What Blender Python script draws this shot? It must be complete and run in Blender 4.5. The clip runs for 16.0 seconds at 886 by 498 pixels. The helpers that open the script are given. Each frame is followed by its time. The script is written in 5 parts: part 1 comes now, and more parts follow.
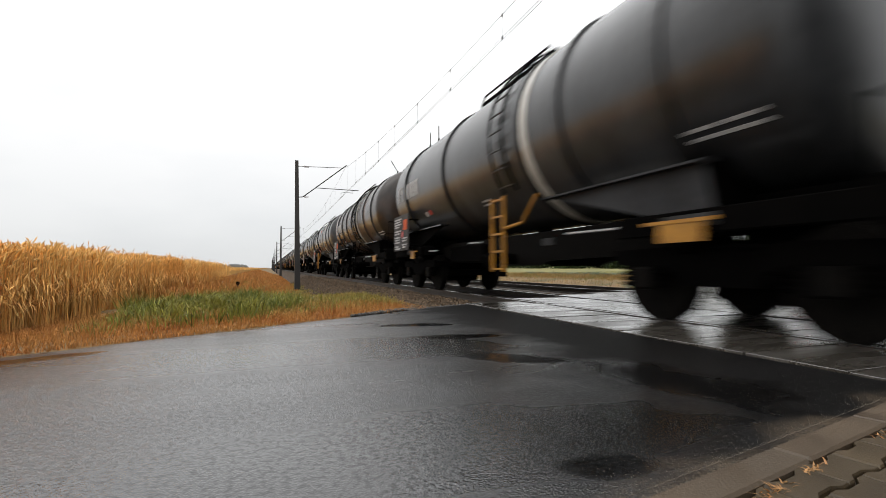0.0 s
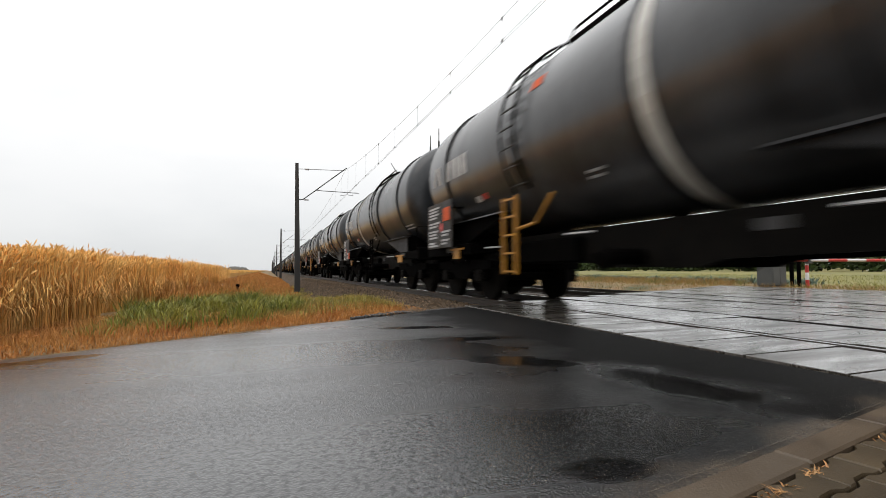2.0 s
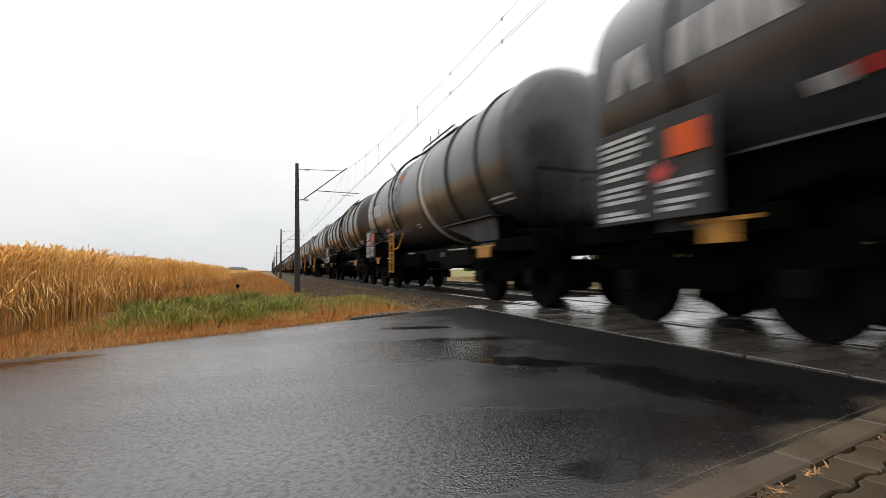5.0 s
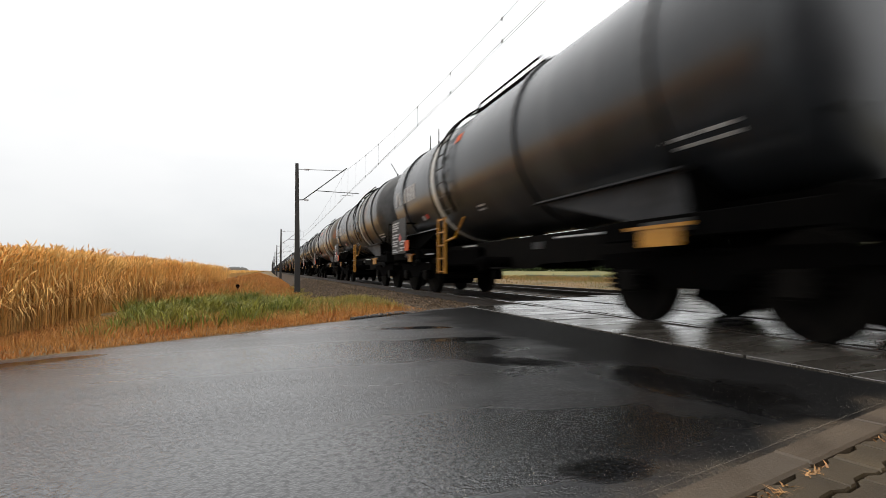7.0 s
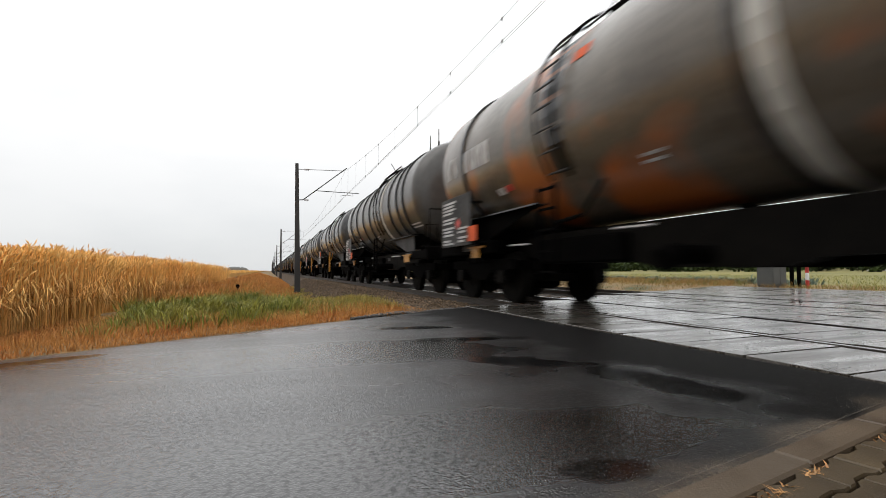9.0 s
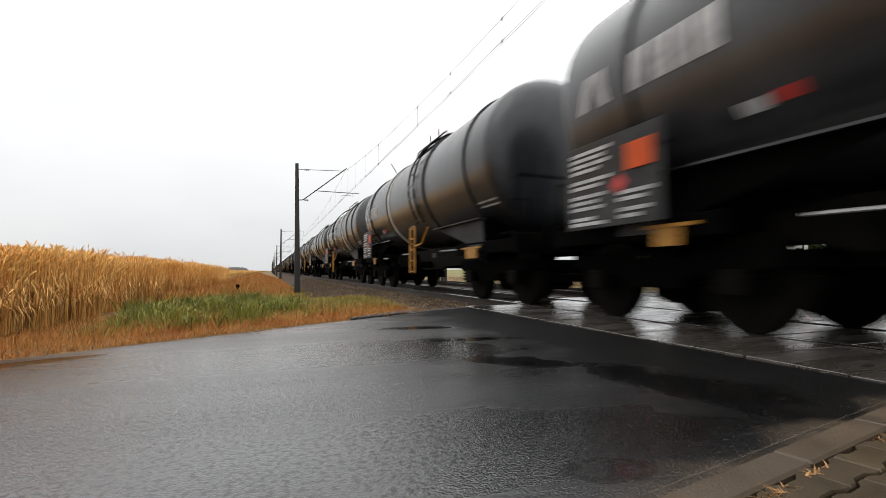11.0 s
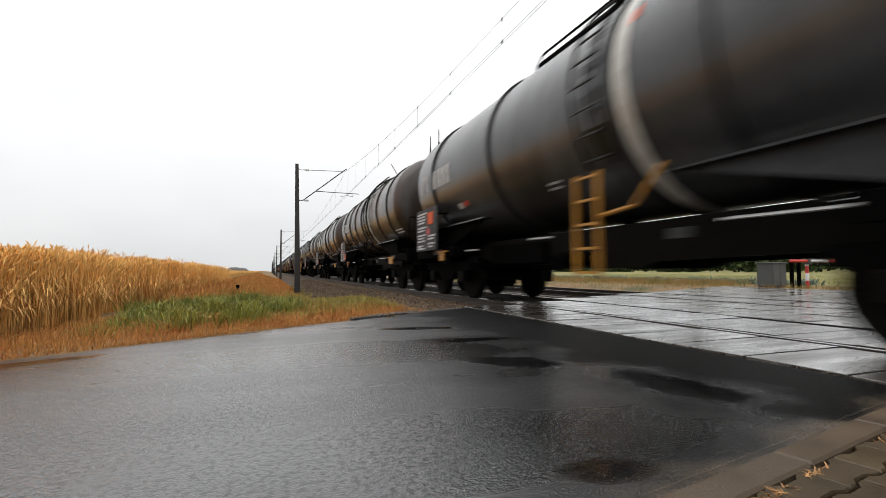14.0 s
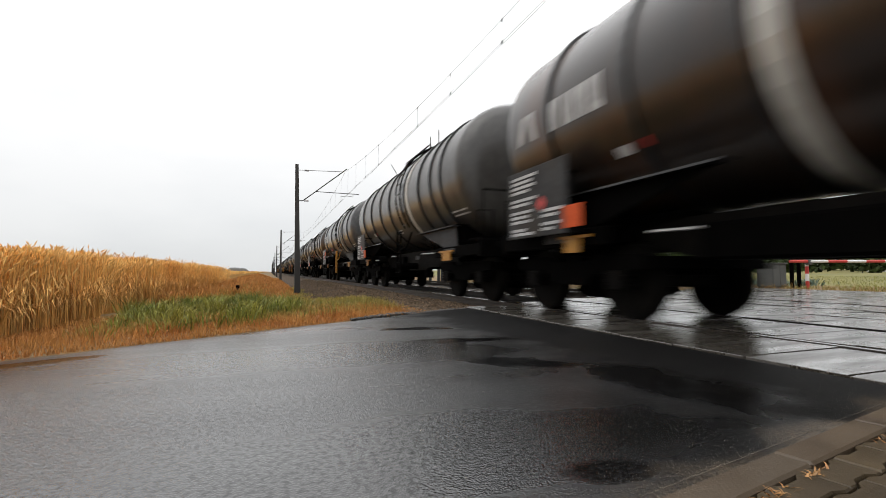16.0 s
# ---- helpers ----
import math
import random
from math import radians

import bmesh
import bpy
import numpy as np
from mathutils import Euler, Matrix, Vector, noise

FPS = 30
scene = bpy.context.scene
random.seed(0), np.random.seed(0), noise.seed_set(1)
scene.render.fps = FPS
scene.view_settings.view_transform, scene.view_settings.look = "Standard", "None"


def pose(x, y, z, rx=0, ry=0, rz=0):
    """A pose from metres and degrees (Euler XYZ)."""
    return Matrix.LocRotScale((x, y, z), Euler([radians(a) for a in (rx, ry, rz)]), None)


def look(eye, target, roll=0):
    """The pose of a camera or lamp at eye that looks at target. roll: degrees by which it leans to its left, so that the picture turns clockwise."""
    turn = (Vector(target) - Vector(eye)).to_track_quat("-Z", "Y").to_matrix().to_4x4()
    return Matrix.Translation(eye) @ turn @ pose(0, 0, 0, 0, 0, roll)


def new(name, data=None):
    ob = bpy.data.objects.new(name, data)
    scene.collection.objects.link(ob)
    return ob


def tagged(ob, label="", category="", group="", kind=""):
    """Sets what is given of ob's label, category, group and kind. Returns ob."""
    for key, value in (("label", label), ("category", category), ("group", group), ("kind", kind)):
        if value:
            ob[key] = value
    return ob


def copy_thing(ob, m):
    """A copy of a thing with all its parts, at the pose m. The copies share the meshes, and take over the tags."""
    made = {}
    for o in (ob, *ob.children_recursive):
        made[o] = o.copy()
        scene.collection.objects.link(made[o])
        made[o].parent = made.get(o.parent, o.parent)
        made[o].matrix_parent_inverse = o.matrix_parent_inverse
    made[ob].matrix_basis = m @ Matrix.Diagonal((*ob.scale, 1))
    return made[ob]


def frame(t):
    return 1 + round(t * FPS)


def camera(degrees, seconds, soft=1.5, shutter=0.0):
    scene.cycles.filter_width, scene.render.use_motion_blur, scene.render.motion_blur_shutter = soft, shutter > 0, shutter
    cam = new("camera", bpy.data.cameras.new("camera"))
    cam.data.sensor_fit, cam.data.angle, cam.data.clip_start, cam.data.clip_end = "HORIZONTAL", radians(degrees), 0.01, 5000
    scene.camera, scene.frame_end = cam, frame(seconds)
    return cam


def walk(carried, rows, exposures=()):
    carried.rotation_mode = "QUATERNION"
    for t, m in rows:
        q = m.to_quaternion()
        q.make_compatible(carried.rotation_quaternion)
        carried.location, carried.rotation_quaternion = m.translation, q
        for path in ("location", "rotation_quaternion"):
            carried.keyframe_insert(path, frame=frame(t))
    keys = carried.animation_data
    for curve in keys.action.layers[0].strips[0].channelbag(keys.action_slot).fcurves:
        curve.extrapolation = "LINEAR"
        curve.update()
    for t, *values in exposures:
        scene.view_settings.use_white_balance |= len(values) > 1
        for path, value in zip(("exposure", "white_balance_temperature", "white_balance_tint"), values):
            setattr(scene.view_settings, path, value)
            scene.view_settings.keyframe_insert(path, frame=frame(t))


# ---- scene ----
# The track runs along +y, x to the right of it; z = 0 is the top of the rails and of the road at the crossing.
LENS = 800.0
cam = camera(2 * math.degrees(math.atan(784 / LENS)), 16.0, soft=0.62, shutter=0.45)
EYE_HEIGHT = 0.58
TURN = math.degrees(math.atan(306 / LENS))


def aim(rise):
    return pose(0, 0, EYE_HEIGHT, 90 + math.degrees(math.atan(rise / LENS)), 0, -TURN)


walk(cam, [(0.0, aim(33.5)), (1.0, aim(35.5)), (2.0, aim(38)), (4.0, aim(38.5)), (9.0, aim(38.5)), (12.5, aim(39)), (16.0, aim(40))])

# ---- world, sun ----
world = bpy.data.worlds.new("overcast_sky")
scene.world = world
world.use_nodes = True
wt = world.node_tree
bg = wt.nodes["Background"]
w_sky = wt.nodes.new("ShaderNodeTexSky")
w_sky.sky_type, w_sky.sun_disc = "NISHITA", False
w_sky.sun_elevation, w_sky.sun_rotation = radians(55), radians(200)
w_gain = wt.nodes.new("ShaderNodeMix")
w_gain.data_type, w_gain.blend_type = "RGBA", "MULTIPLY"
w_gain.inputs[0].default_value = 1.0
w_gain.inputs[7].default_value = (0.1, 0.1, 0.1, 1)
w_co = wt.nodes.new("ShaderNodeTexCoord")
w_map = wt.nodes.new("ShaderNodeMapping")
w_map.inputs["Scale"].default_value = (1.3, 1.3, 3.2)
w_noise = wt.nodes.new("ShaderNodeTexNoise")
w_noise.inputs["Scale"].default_value, w_noise.inputs["Detail"].default_value = 1.7, 5
w_ramp = wt.nodes.new("ShaderNodeValToRGB")
w_ramp.color_ramp.elements[0].position, w_ramp.color_ramp.elements[0].color = 0.30, (0.90, 0.91, 0.92, 1)
w_ramp.color_ramp.elements[1].position, w_ramp.color_ramp.elements[1].color = 0.58, (1.0, 1.0, 1.0, 1)
w_sep = wt.nodes.new("ShaderNodeSeparateXYZ")
w_low = wt.nodes.new("ShaderNodeValToRGB")
w_low.color_ramp.elements[0].position, w_low.color_ramp.elements[0].color = 0.0, (0.80, 0.81, 0.815, 1)
w_low.color_ramp.elements[1].position, w_low.color_ramp.elements[1].color = 1.0, (2.45, 2.45, 2.47, 1)
for at_, level in ((0.30, 1.12), (0.55, 1.45)):
    w_low.color_ramp.elements.new(at_).color = (level, level, level, 1)
w_mul = wt.nodes.new("ShaderNodeMix")
w_mul.data_type, w_mul.blend_type = "RGBA", "MULTIPLY"
w_mul.inputs[0].default_value = 1.0
w_mix = wt.nodes.new("ShaderNodeMix")
w_mix.data_type = "RGBA"
w_mix.inputs[0].default_value = 0.96
lk = wt.links.new
lk(w_sky.outputs[0], w_gain.inputs[6])
lk(w_co.outputs["Generated"], w_map.inputs["Vector"])
lk(w_map.outputs[0], w_noise.inputs["Vector"])
lk(w_noise.outputs["Fac"], w_ramp.inputs[0])
lk(w_co.outputs["Generated"], w_sep.inputs[0])
lk(w_sep.outputs[2], w_low.inputs[0])
lk(w_ramp.outputs[0], w_mul.inputs[6])
lk(w_low.outputs[0], w_mul.inputs[7])
lk(w_gain.outputs[2], w_mix.inputs[6])
lk(w_mul.outputs[2], w_mix.inputs[7])
lk(w_mix.outputs[2], bg.inputs[0])
bg.inputs[1].default_value = 1.0
sun = new("sun", bpy.data.lights.new("sun", "SUN"))
sun.data.energy, sun.data.angle, sun.data.color = 0.5, radians(40), (1, 0.97, 0.92)
sun.matrix_basis = look((-20, -14, 40), (0, 0, 0))


# ---- materials ----
def material(name, c1, c2, scale=4.0, rough=(0.5, 0.8), fine=40.0, bump=0.3, depth=0.004, metal=0.0, stretch=(1, 1, 1), spread=0.0, ramp=(0.35, 0.65), island=False, spec=0.5, dirt=None, dirt_at=(0.55, 0.7), dirt_scale=1.0):
    m = bpy.data.materials.new(name)
    m.use_nodes = True
    n, l = m.node_tree.nodes, m.node_tree.links.new
    b = n["Principled BSDF"]
    co = n.new("ShaderNodeTexCoord")
    info = n.new("ShaderNodeObjectInfo")
    shift = n.new("ShaderNodeVectorMath")
    shift.operation = "MULTIPLY_ADD"
    shift.inputs[1].default_value = stretch
    jump = n.new("ShaderNodeMath")
    jump.operation = "MULTIPLY"
    jump.inputs[1].default_value = 37.0
    l(info.outputs["Random"], jump.inputs[0])
    l(co.outputs["Object"], shift.inputs[0])
    l(jump.outputs[0], shift.inputs[2])
    big = n.new("ShaderNodeTexNoise")
    big.inputs["Scale"].default_value, big.inputs["Detail"].default_value = scale, 6
    l(shift.outputs[0], big.inputs["Vector"])
    small = n.new("ShaderNodeTexNoise")
    small.inputs["Scale"].default_value, small.inputs["Detail"].default_value = fine, 3
    l(shift.outputs[0], small.inputs["Vector"])
    both = n.new("ShaderNodeMix")
    both.inputs[0].default_value = 0.35
    l(big.outputs["Fac"], both.inputs[2])
    l(small.outputs["Fac"], both.inputs[3])
    rmp = n.new("ShaderNodeMapRange")
    rmp.inputs[1].default_value, rmp.inputs[2].default_value = ramp
    l(both.outputs[0], rmp.inputs[0])
    col = n.new("ShaderNodeMix")
    col.data_type = "RGBA"
    col.inputs[6].default_value, col.inputs[7].default_value = (*c1, 1), (*c2, 1)
    l(rmp.outputs[0], col.inputs[0])
    out = col.outputs[2]
    if dirt:
        dn = n.new("ShaderNodeTexNoise")
        dn.inputs["Scale"].default_value, dn.inputs["Detail"].default_value = dirt_scale, 4
        l(shift.outputs[0], dn.inputs["Vector"])
        dr = n.new("ShaderNodeMapRange")
        dr.inputs[1].default_value, dr.inputs[2].default_value = dirt_at
        l(dn.outputs["Fac"], dr.inputs[0])
        dm = n.new("ShaderNodeMix")
        dm.data_type = "RGBA"
        dm.inputs[7].default_value = (*dirt, 1)
        l(dr.outputs[0], dm.inputs[0])
        l(out, dm.inputs[6])
        out = dm.outputs[2]
    if island or spread:
        geo = n.new("ShaderNodeNewGeometry")
        hsv = n.new("ShaderNodeHueSaturation")
        val = n.new("ShaderNodeMapRange")
        val.inputs[3].default_value, val.inputs[4].default_value = 1 - spread, 1 + spread
        l(geo.outputs["Random Per Island"] if island else info.outputs["Random"], val.inputs[0])
        l(val.outputs[0], hsv.inputs["Value"])
        l(out, hsv.inputs["Color"])
        out = hsv.outputs[0]
    l(out, b.inputs["Base Color"])
    rr = n.new("ShaderNodeMapRange")
    rr.inputs[1].default_value, rr.inputs[2].default_value = 0.3, 0.7
    rr.inputs[3].default_value, rr.inputs[4].default_value = rough
    l(both.outputs[0], rr.inputs[0])
    l(rr.outputs[0], b.inputs["Roughness"])
    if bump:
        bp = n.new("ShaderNodeBump")
        bp.inputs["Strength"].default_value, bp.inputs["Distance"].default_value = bump, depth
        l(small.outputs["Fac"], bp.inputs["Height"])
        l(bp.outputs[0], b.inputs["Normal"])
    b.inputs["Metallic"].default_value = metal
    b.inputs["Specular IOR Level"].default_value = spec
    return m


def paint(name, c1, c2, stretch=(0.35, 1.0, 0.35), **kw):
    m = material(name, c1, c2, scale=1.1, fine=14, rough=(0.38, 0.6), bump=0.05, depth=0.01, stretch=stretch, spec=0.12, **kw)
    wet = m.node_tree.nodes["Principled BSDF"]
    wet.inputs["Coat Weight"].default_value, wet.inputs["Coat Roughness"].default_value = 0.85, 0.26
    return m


M_grey = paint("dark_grey_paint", (0.015, 0.0155, 0.0165), (0.052, 0.054, 0.057), dirt=(0.009, 0.009, 0.0095), dirt_scale=0.8)
M_black = paint("black_paint", (0.011, 0.0125, 0.015), (0.028, 0.031, 0.035), dirt=(0.055, 0.057, 0.060), dirt_scale=0.7, dirt_at=(0.56, 0.75))
M_brown = paint("rusty_brown_paint", (0.010, 0.007, 0.006), (0.028, 0.018, 0.012), dirt=(0.085, 0.033, 0.012), dirt_scale=0.7, dirt_at=(0.5, 0.72))
M_orange = paint("patched_orange_paint", (0.12, 0.102, 0.078), (0.055, 0.044, 0.032), dirt=(0.30, 0.088, 0.02), stretch=(0.75, 0.9, 0.75), dirt_scale=0.6, dirt_at=(0.50, 0.59))
M_beige = paint("weathered_beige_paint", (0.06, 0.056, 0.051), (0.03, 0.028, 0.026), dirt=(0.016, 0.014, 0.012), dirt_scale=0.8)
M_stained = paint("stained_grey_paint", (0.045, 0.044, 0.043), (0.022, 0.021, 0.020), dirt=(0.075, 0.038, 0.018), dirt_scale=0.6, dirt_at=(0.55, 0.7))
M_ring = paint("black_ring_paint", (0.008, 0.008, 0.009), (0.014, 0.014, 0.014))
M_white = paint("dirty_white_paint", (0.55, 0.54, 0.5), (0.36, 0.34, 0.3), dirt=(0.2, 0.17, 0.14), dirt_at=(0.6, 0.8))
M_sill = material("sill_grey_paint", (0.034, 0.034, 0.036), (0.016, 0.016, 0.017), scale=1.4, rough=(0.5, 0.7), fine=14, bump=0.08, spec=0.2, dirt=(0.012, 0.010, 0.009), dirt_scale=1.2)
M_board = material("board_grey_paint", (0.042, 0.041, 0.041), (0.018, 0.018, 0.018), scale=2.0, rough=(0.5, 0.7), fine=14, bump=0.05, spec=0.2, dirt=(0.03, 0.024, 0.018), dirt_scale=1.5)
# Both steels sit below real soot: deep underframe shade is put into the colour.
M_under = material("shaded_sooty_steel", (0.0008, 0.0008, 0.0008), (0.003, 0.0026, 0.0023), scale=3, rough=(0.75, 0.95), fine=30, bump=0.3, spec=0.02)
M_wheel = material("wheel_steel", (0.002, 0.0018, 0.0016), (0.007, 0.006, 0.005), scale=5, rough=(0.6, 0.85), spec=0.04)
M_yellow = material("yellow_paint", (0.42, 0.19, 0.012), (0.25, 0.105, 0.01), scale=5, rough=(0.4, 0.6), bump=0.1)
M_plate = material("orange_plate", (0.58, 0.085, 0.014), (0.42, 0.06, 0.012), scale=5, rough=(0.5, 0.65), bump=0, spec=0.2)
M_red = material("red_mark", (0.5, 0.04, 0.03), (0.38, 0.03, 0.025), scale=5, rough=(0.4, 0.6), bump=0)
M_bar = material("white_marking", (0.5, 0.5, 0.5), (0.24, 0.24, 0.24), scale=8, rough=(0.5, 0.7), bump=0)
M_rod = material("bright_rod", (0.5, 0.5, 0.5), (0.3, 0.3, 0.3), scale=8, rough=(0.25, 0.4), metal=0.6, bump=0)
M_rail = material("rail_steel", (0.015, 0.0108, 0.0084), (0.03, 0.0222, 0.0162), scale=8, rough=(0.4, 0.6), fine=60)
M_railtop = material("polished_rail", (0.16, 0.155, 0.15), (0.24, 0.235, 0.23), scale=8, rough=(0.12, 0.2), metal=1.0, bump=0)
M_sleeper = material("sleeper_concrete", (0.0374, 0.0326, 0.0272), (0.0748, 0.0646, 0.0544), scale=6, rough=(0.6, 0.85), spread=0.25)
M_stone = material("ballast_stone", (0.0464, 0.0292, 0.017), (0.154, 0.109, 0.07), scale=9, rough=(0.5, 0.8), fine=70, spread=0.55, island=True, spec=0.15)
M_darkstone = material("wet_dark_gravel", (0.0204, 0.0184, 0.0163), (0.068, 0.0612, 0.0544), scale=9, rough=(0.3, 0.6), fine=70, spread=0.6, island=True)
M_ballast = material("ballast_bed", (0.033, 0.0209, 0.012), (0.0894, 0.0603, 0.0366), scale=14, rough=(0.7, 0.9), fine=60, bump=0.9, depth=0.03, spec=0.15)
M_soil = material("verge_soil", (0.109, 0.068, 0.0272), (0.231, 0.15, 0.0612), scale=3, rough=(0.8, 0.95), fine=50, bump=0.8, depth=0.02, dirt=(0.0408, 0.051, 0.0136), dirt_scale=0.5)
M_field = material("far_field", (0.0884, 0.0986, 0.0204), (0.218, 0.177, 0.0476), scale=0.12, rough=(0.8, 0.95), fine=3, bump=0.5, depth=0.1)
M_wheat = material("ripe_wheat", (0.635, 0.299, 0.068), (0.758, 0.478, 0.161), scale=1.5, rough=(0.5, 0.7), fine=20, bump=0, spread=0.35, island=True, spec=0.3)
M_canopy = material("wheat_canopy", (0.395, 0.201, 0.0514), (0.617, 0.369, 0.111), scale=0.6, rough=(0.7, 0.9), fine=8, bump=0.3, depth=0.02, spec=0.2)
M_dry = material("dry_grass", (0.36, 0.12, 0.024), (0.42, 0.21, 0.055), scale=2.0, rough=(0.6, 0.8), fine=12, bump=0, spread=0.4, island=True, spec=0.3)
M_grass = material("green_grass", (0.136, 0.146, 0.0204), (0.354, 0.231, 0.0612), scale=0.9, rough=(0.5, 0.7), fine=9, bump=0, spread=0.4, island=True, spec=0.3)
M_weed = material("green_weed", (0.082, 0.115, 0.0127), (0.254, 0.221, 0.0357), scale=2.2, rough=(0.45, 0.65), fine=9, bump=0, spread=0.5, island=True, spec=0.3)
M_leaf = material("tree_leaf", (0.0204, 0.034, 0.00952), (0.0476, 0.068, 0.017), scale=1, rough=(0.6, 0.8), fine=5, bump=0, spread=0.4, island=True, spec=0.2)
M_kale = material("blue_green_leaf", (0.05, 0.085, 0.06), (0.13, 0.17, 0.13), scale=3, rough=(0.5, 0.7), fine=9, bump=0, spread=0.4, island=True, spec=0.3)
M_hay = material("dead_straw", (0.2, 0.11, 0.03), (0.31, 0.19, 0.06), scale=1.2, rough=(0.6, 0.8), fine=9, bump=0, spread=0.4, island=True, spec=0.3, dirt=(0.13, 0.13, 0.03), dirt_scale=0.6, dirt_at=(0.5, 0.6))
M_render = material("pale_house_render", (0.36, 0.35, 0.31), (0.46, 0.45, 0.41), scale=0.6, rough=(0.7, 0.9), fine=8, bump=0.2)
M_pane = material("dark_window_glass", (0.02, 0.022, 0.025), (0.035, 0.037, 0.04), scale=1, rough=(0.05, 0.1), bump=0)
# Aerial haze over the far trees is put into this grey base colour.
M_far = material("haze_painted_trees", (0.14, 0.15, 0.155), (0.18, 0.19, 0.19), scale=0.05, rough=(0.9, 1.0), fine=0.4, bump=0, spec=0.0)
M_bark = material("bark", (0.05, 0.035, 0.025), (0.09, 0.07, 0.05), scale=4, rough=(0.8, 0.95))
M_pole = material("weathered_pole", (0.0136, 0.0129, 0.0122), (0.0286, 0.0265, 0.0252), scale=3, rough=(0.6, 0.85), fine=30, stretch=(1, 1, 0.2))
M_wire = material("wire_metal", (0.07, 0.07, 0.07), (0.1, 0.1, 0.1), scale=5, rough=(0.4, 0.6), bump=0)
M_insul = material("brown_porcelain", (0.09, 0.06, 0.045), (0.12, 0.08, 0.06), scale=5, rough=(0.2, 0.3), bump=0)
M_cabinet = material("cabinet_grey", (0.048, 0.051, 0.0493), (0.0718, 0.0748, 0.0718), scale=3, rough=(0.5, 0.7), bump=0.1)
M_signwhite = material("sign_white", (0.7, 0.7, 0.7), (0.55, 0.55, 0.55), scale=4, rough=(0.4, 0.6), bump=0)
M_kerb = material("kerb_concrete", (0.0484, 0.0318, 0.0175), (0.0897, 0.0614, 0.035), scale=6, rough=(0.45, 0.75), fine=120, bump=0.6, depth=0.003, dirt=(0.06, 0.042, 0.025), dirt_scale=3)
M_paver = material("paver_concrete", (0.0344, 0.0223, 0.0093), (0.067, 0.044, 0.0181), scale=7, rough=(0.4, 0.7), fine=130, bump=0.6, depth=0.003, spread=0.2)
M_sand = material("joint_sand", (0.0272, 0.0204, 0.0136), (0.0544, 0.0374, 0.0238), scale=20, rough=(0.8, 0.95), fine=150, bump=0.8)
M_litter = material("dead_leaves", (0.272, 0.116, 0.034), (0.34, 0.19, 0.068), scale=10, rough=(0.5, 0.7), bump=0, spread=0.3, island=True)
M_grit = material("pale_grit", (0.05, 0.043, 0.034), (0.17, 0.15, 0.12), scale=9, rough=(0.5, 0.8), bump=0, spread=0.5, island=True, spec=0.2)


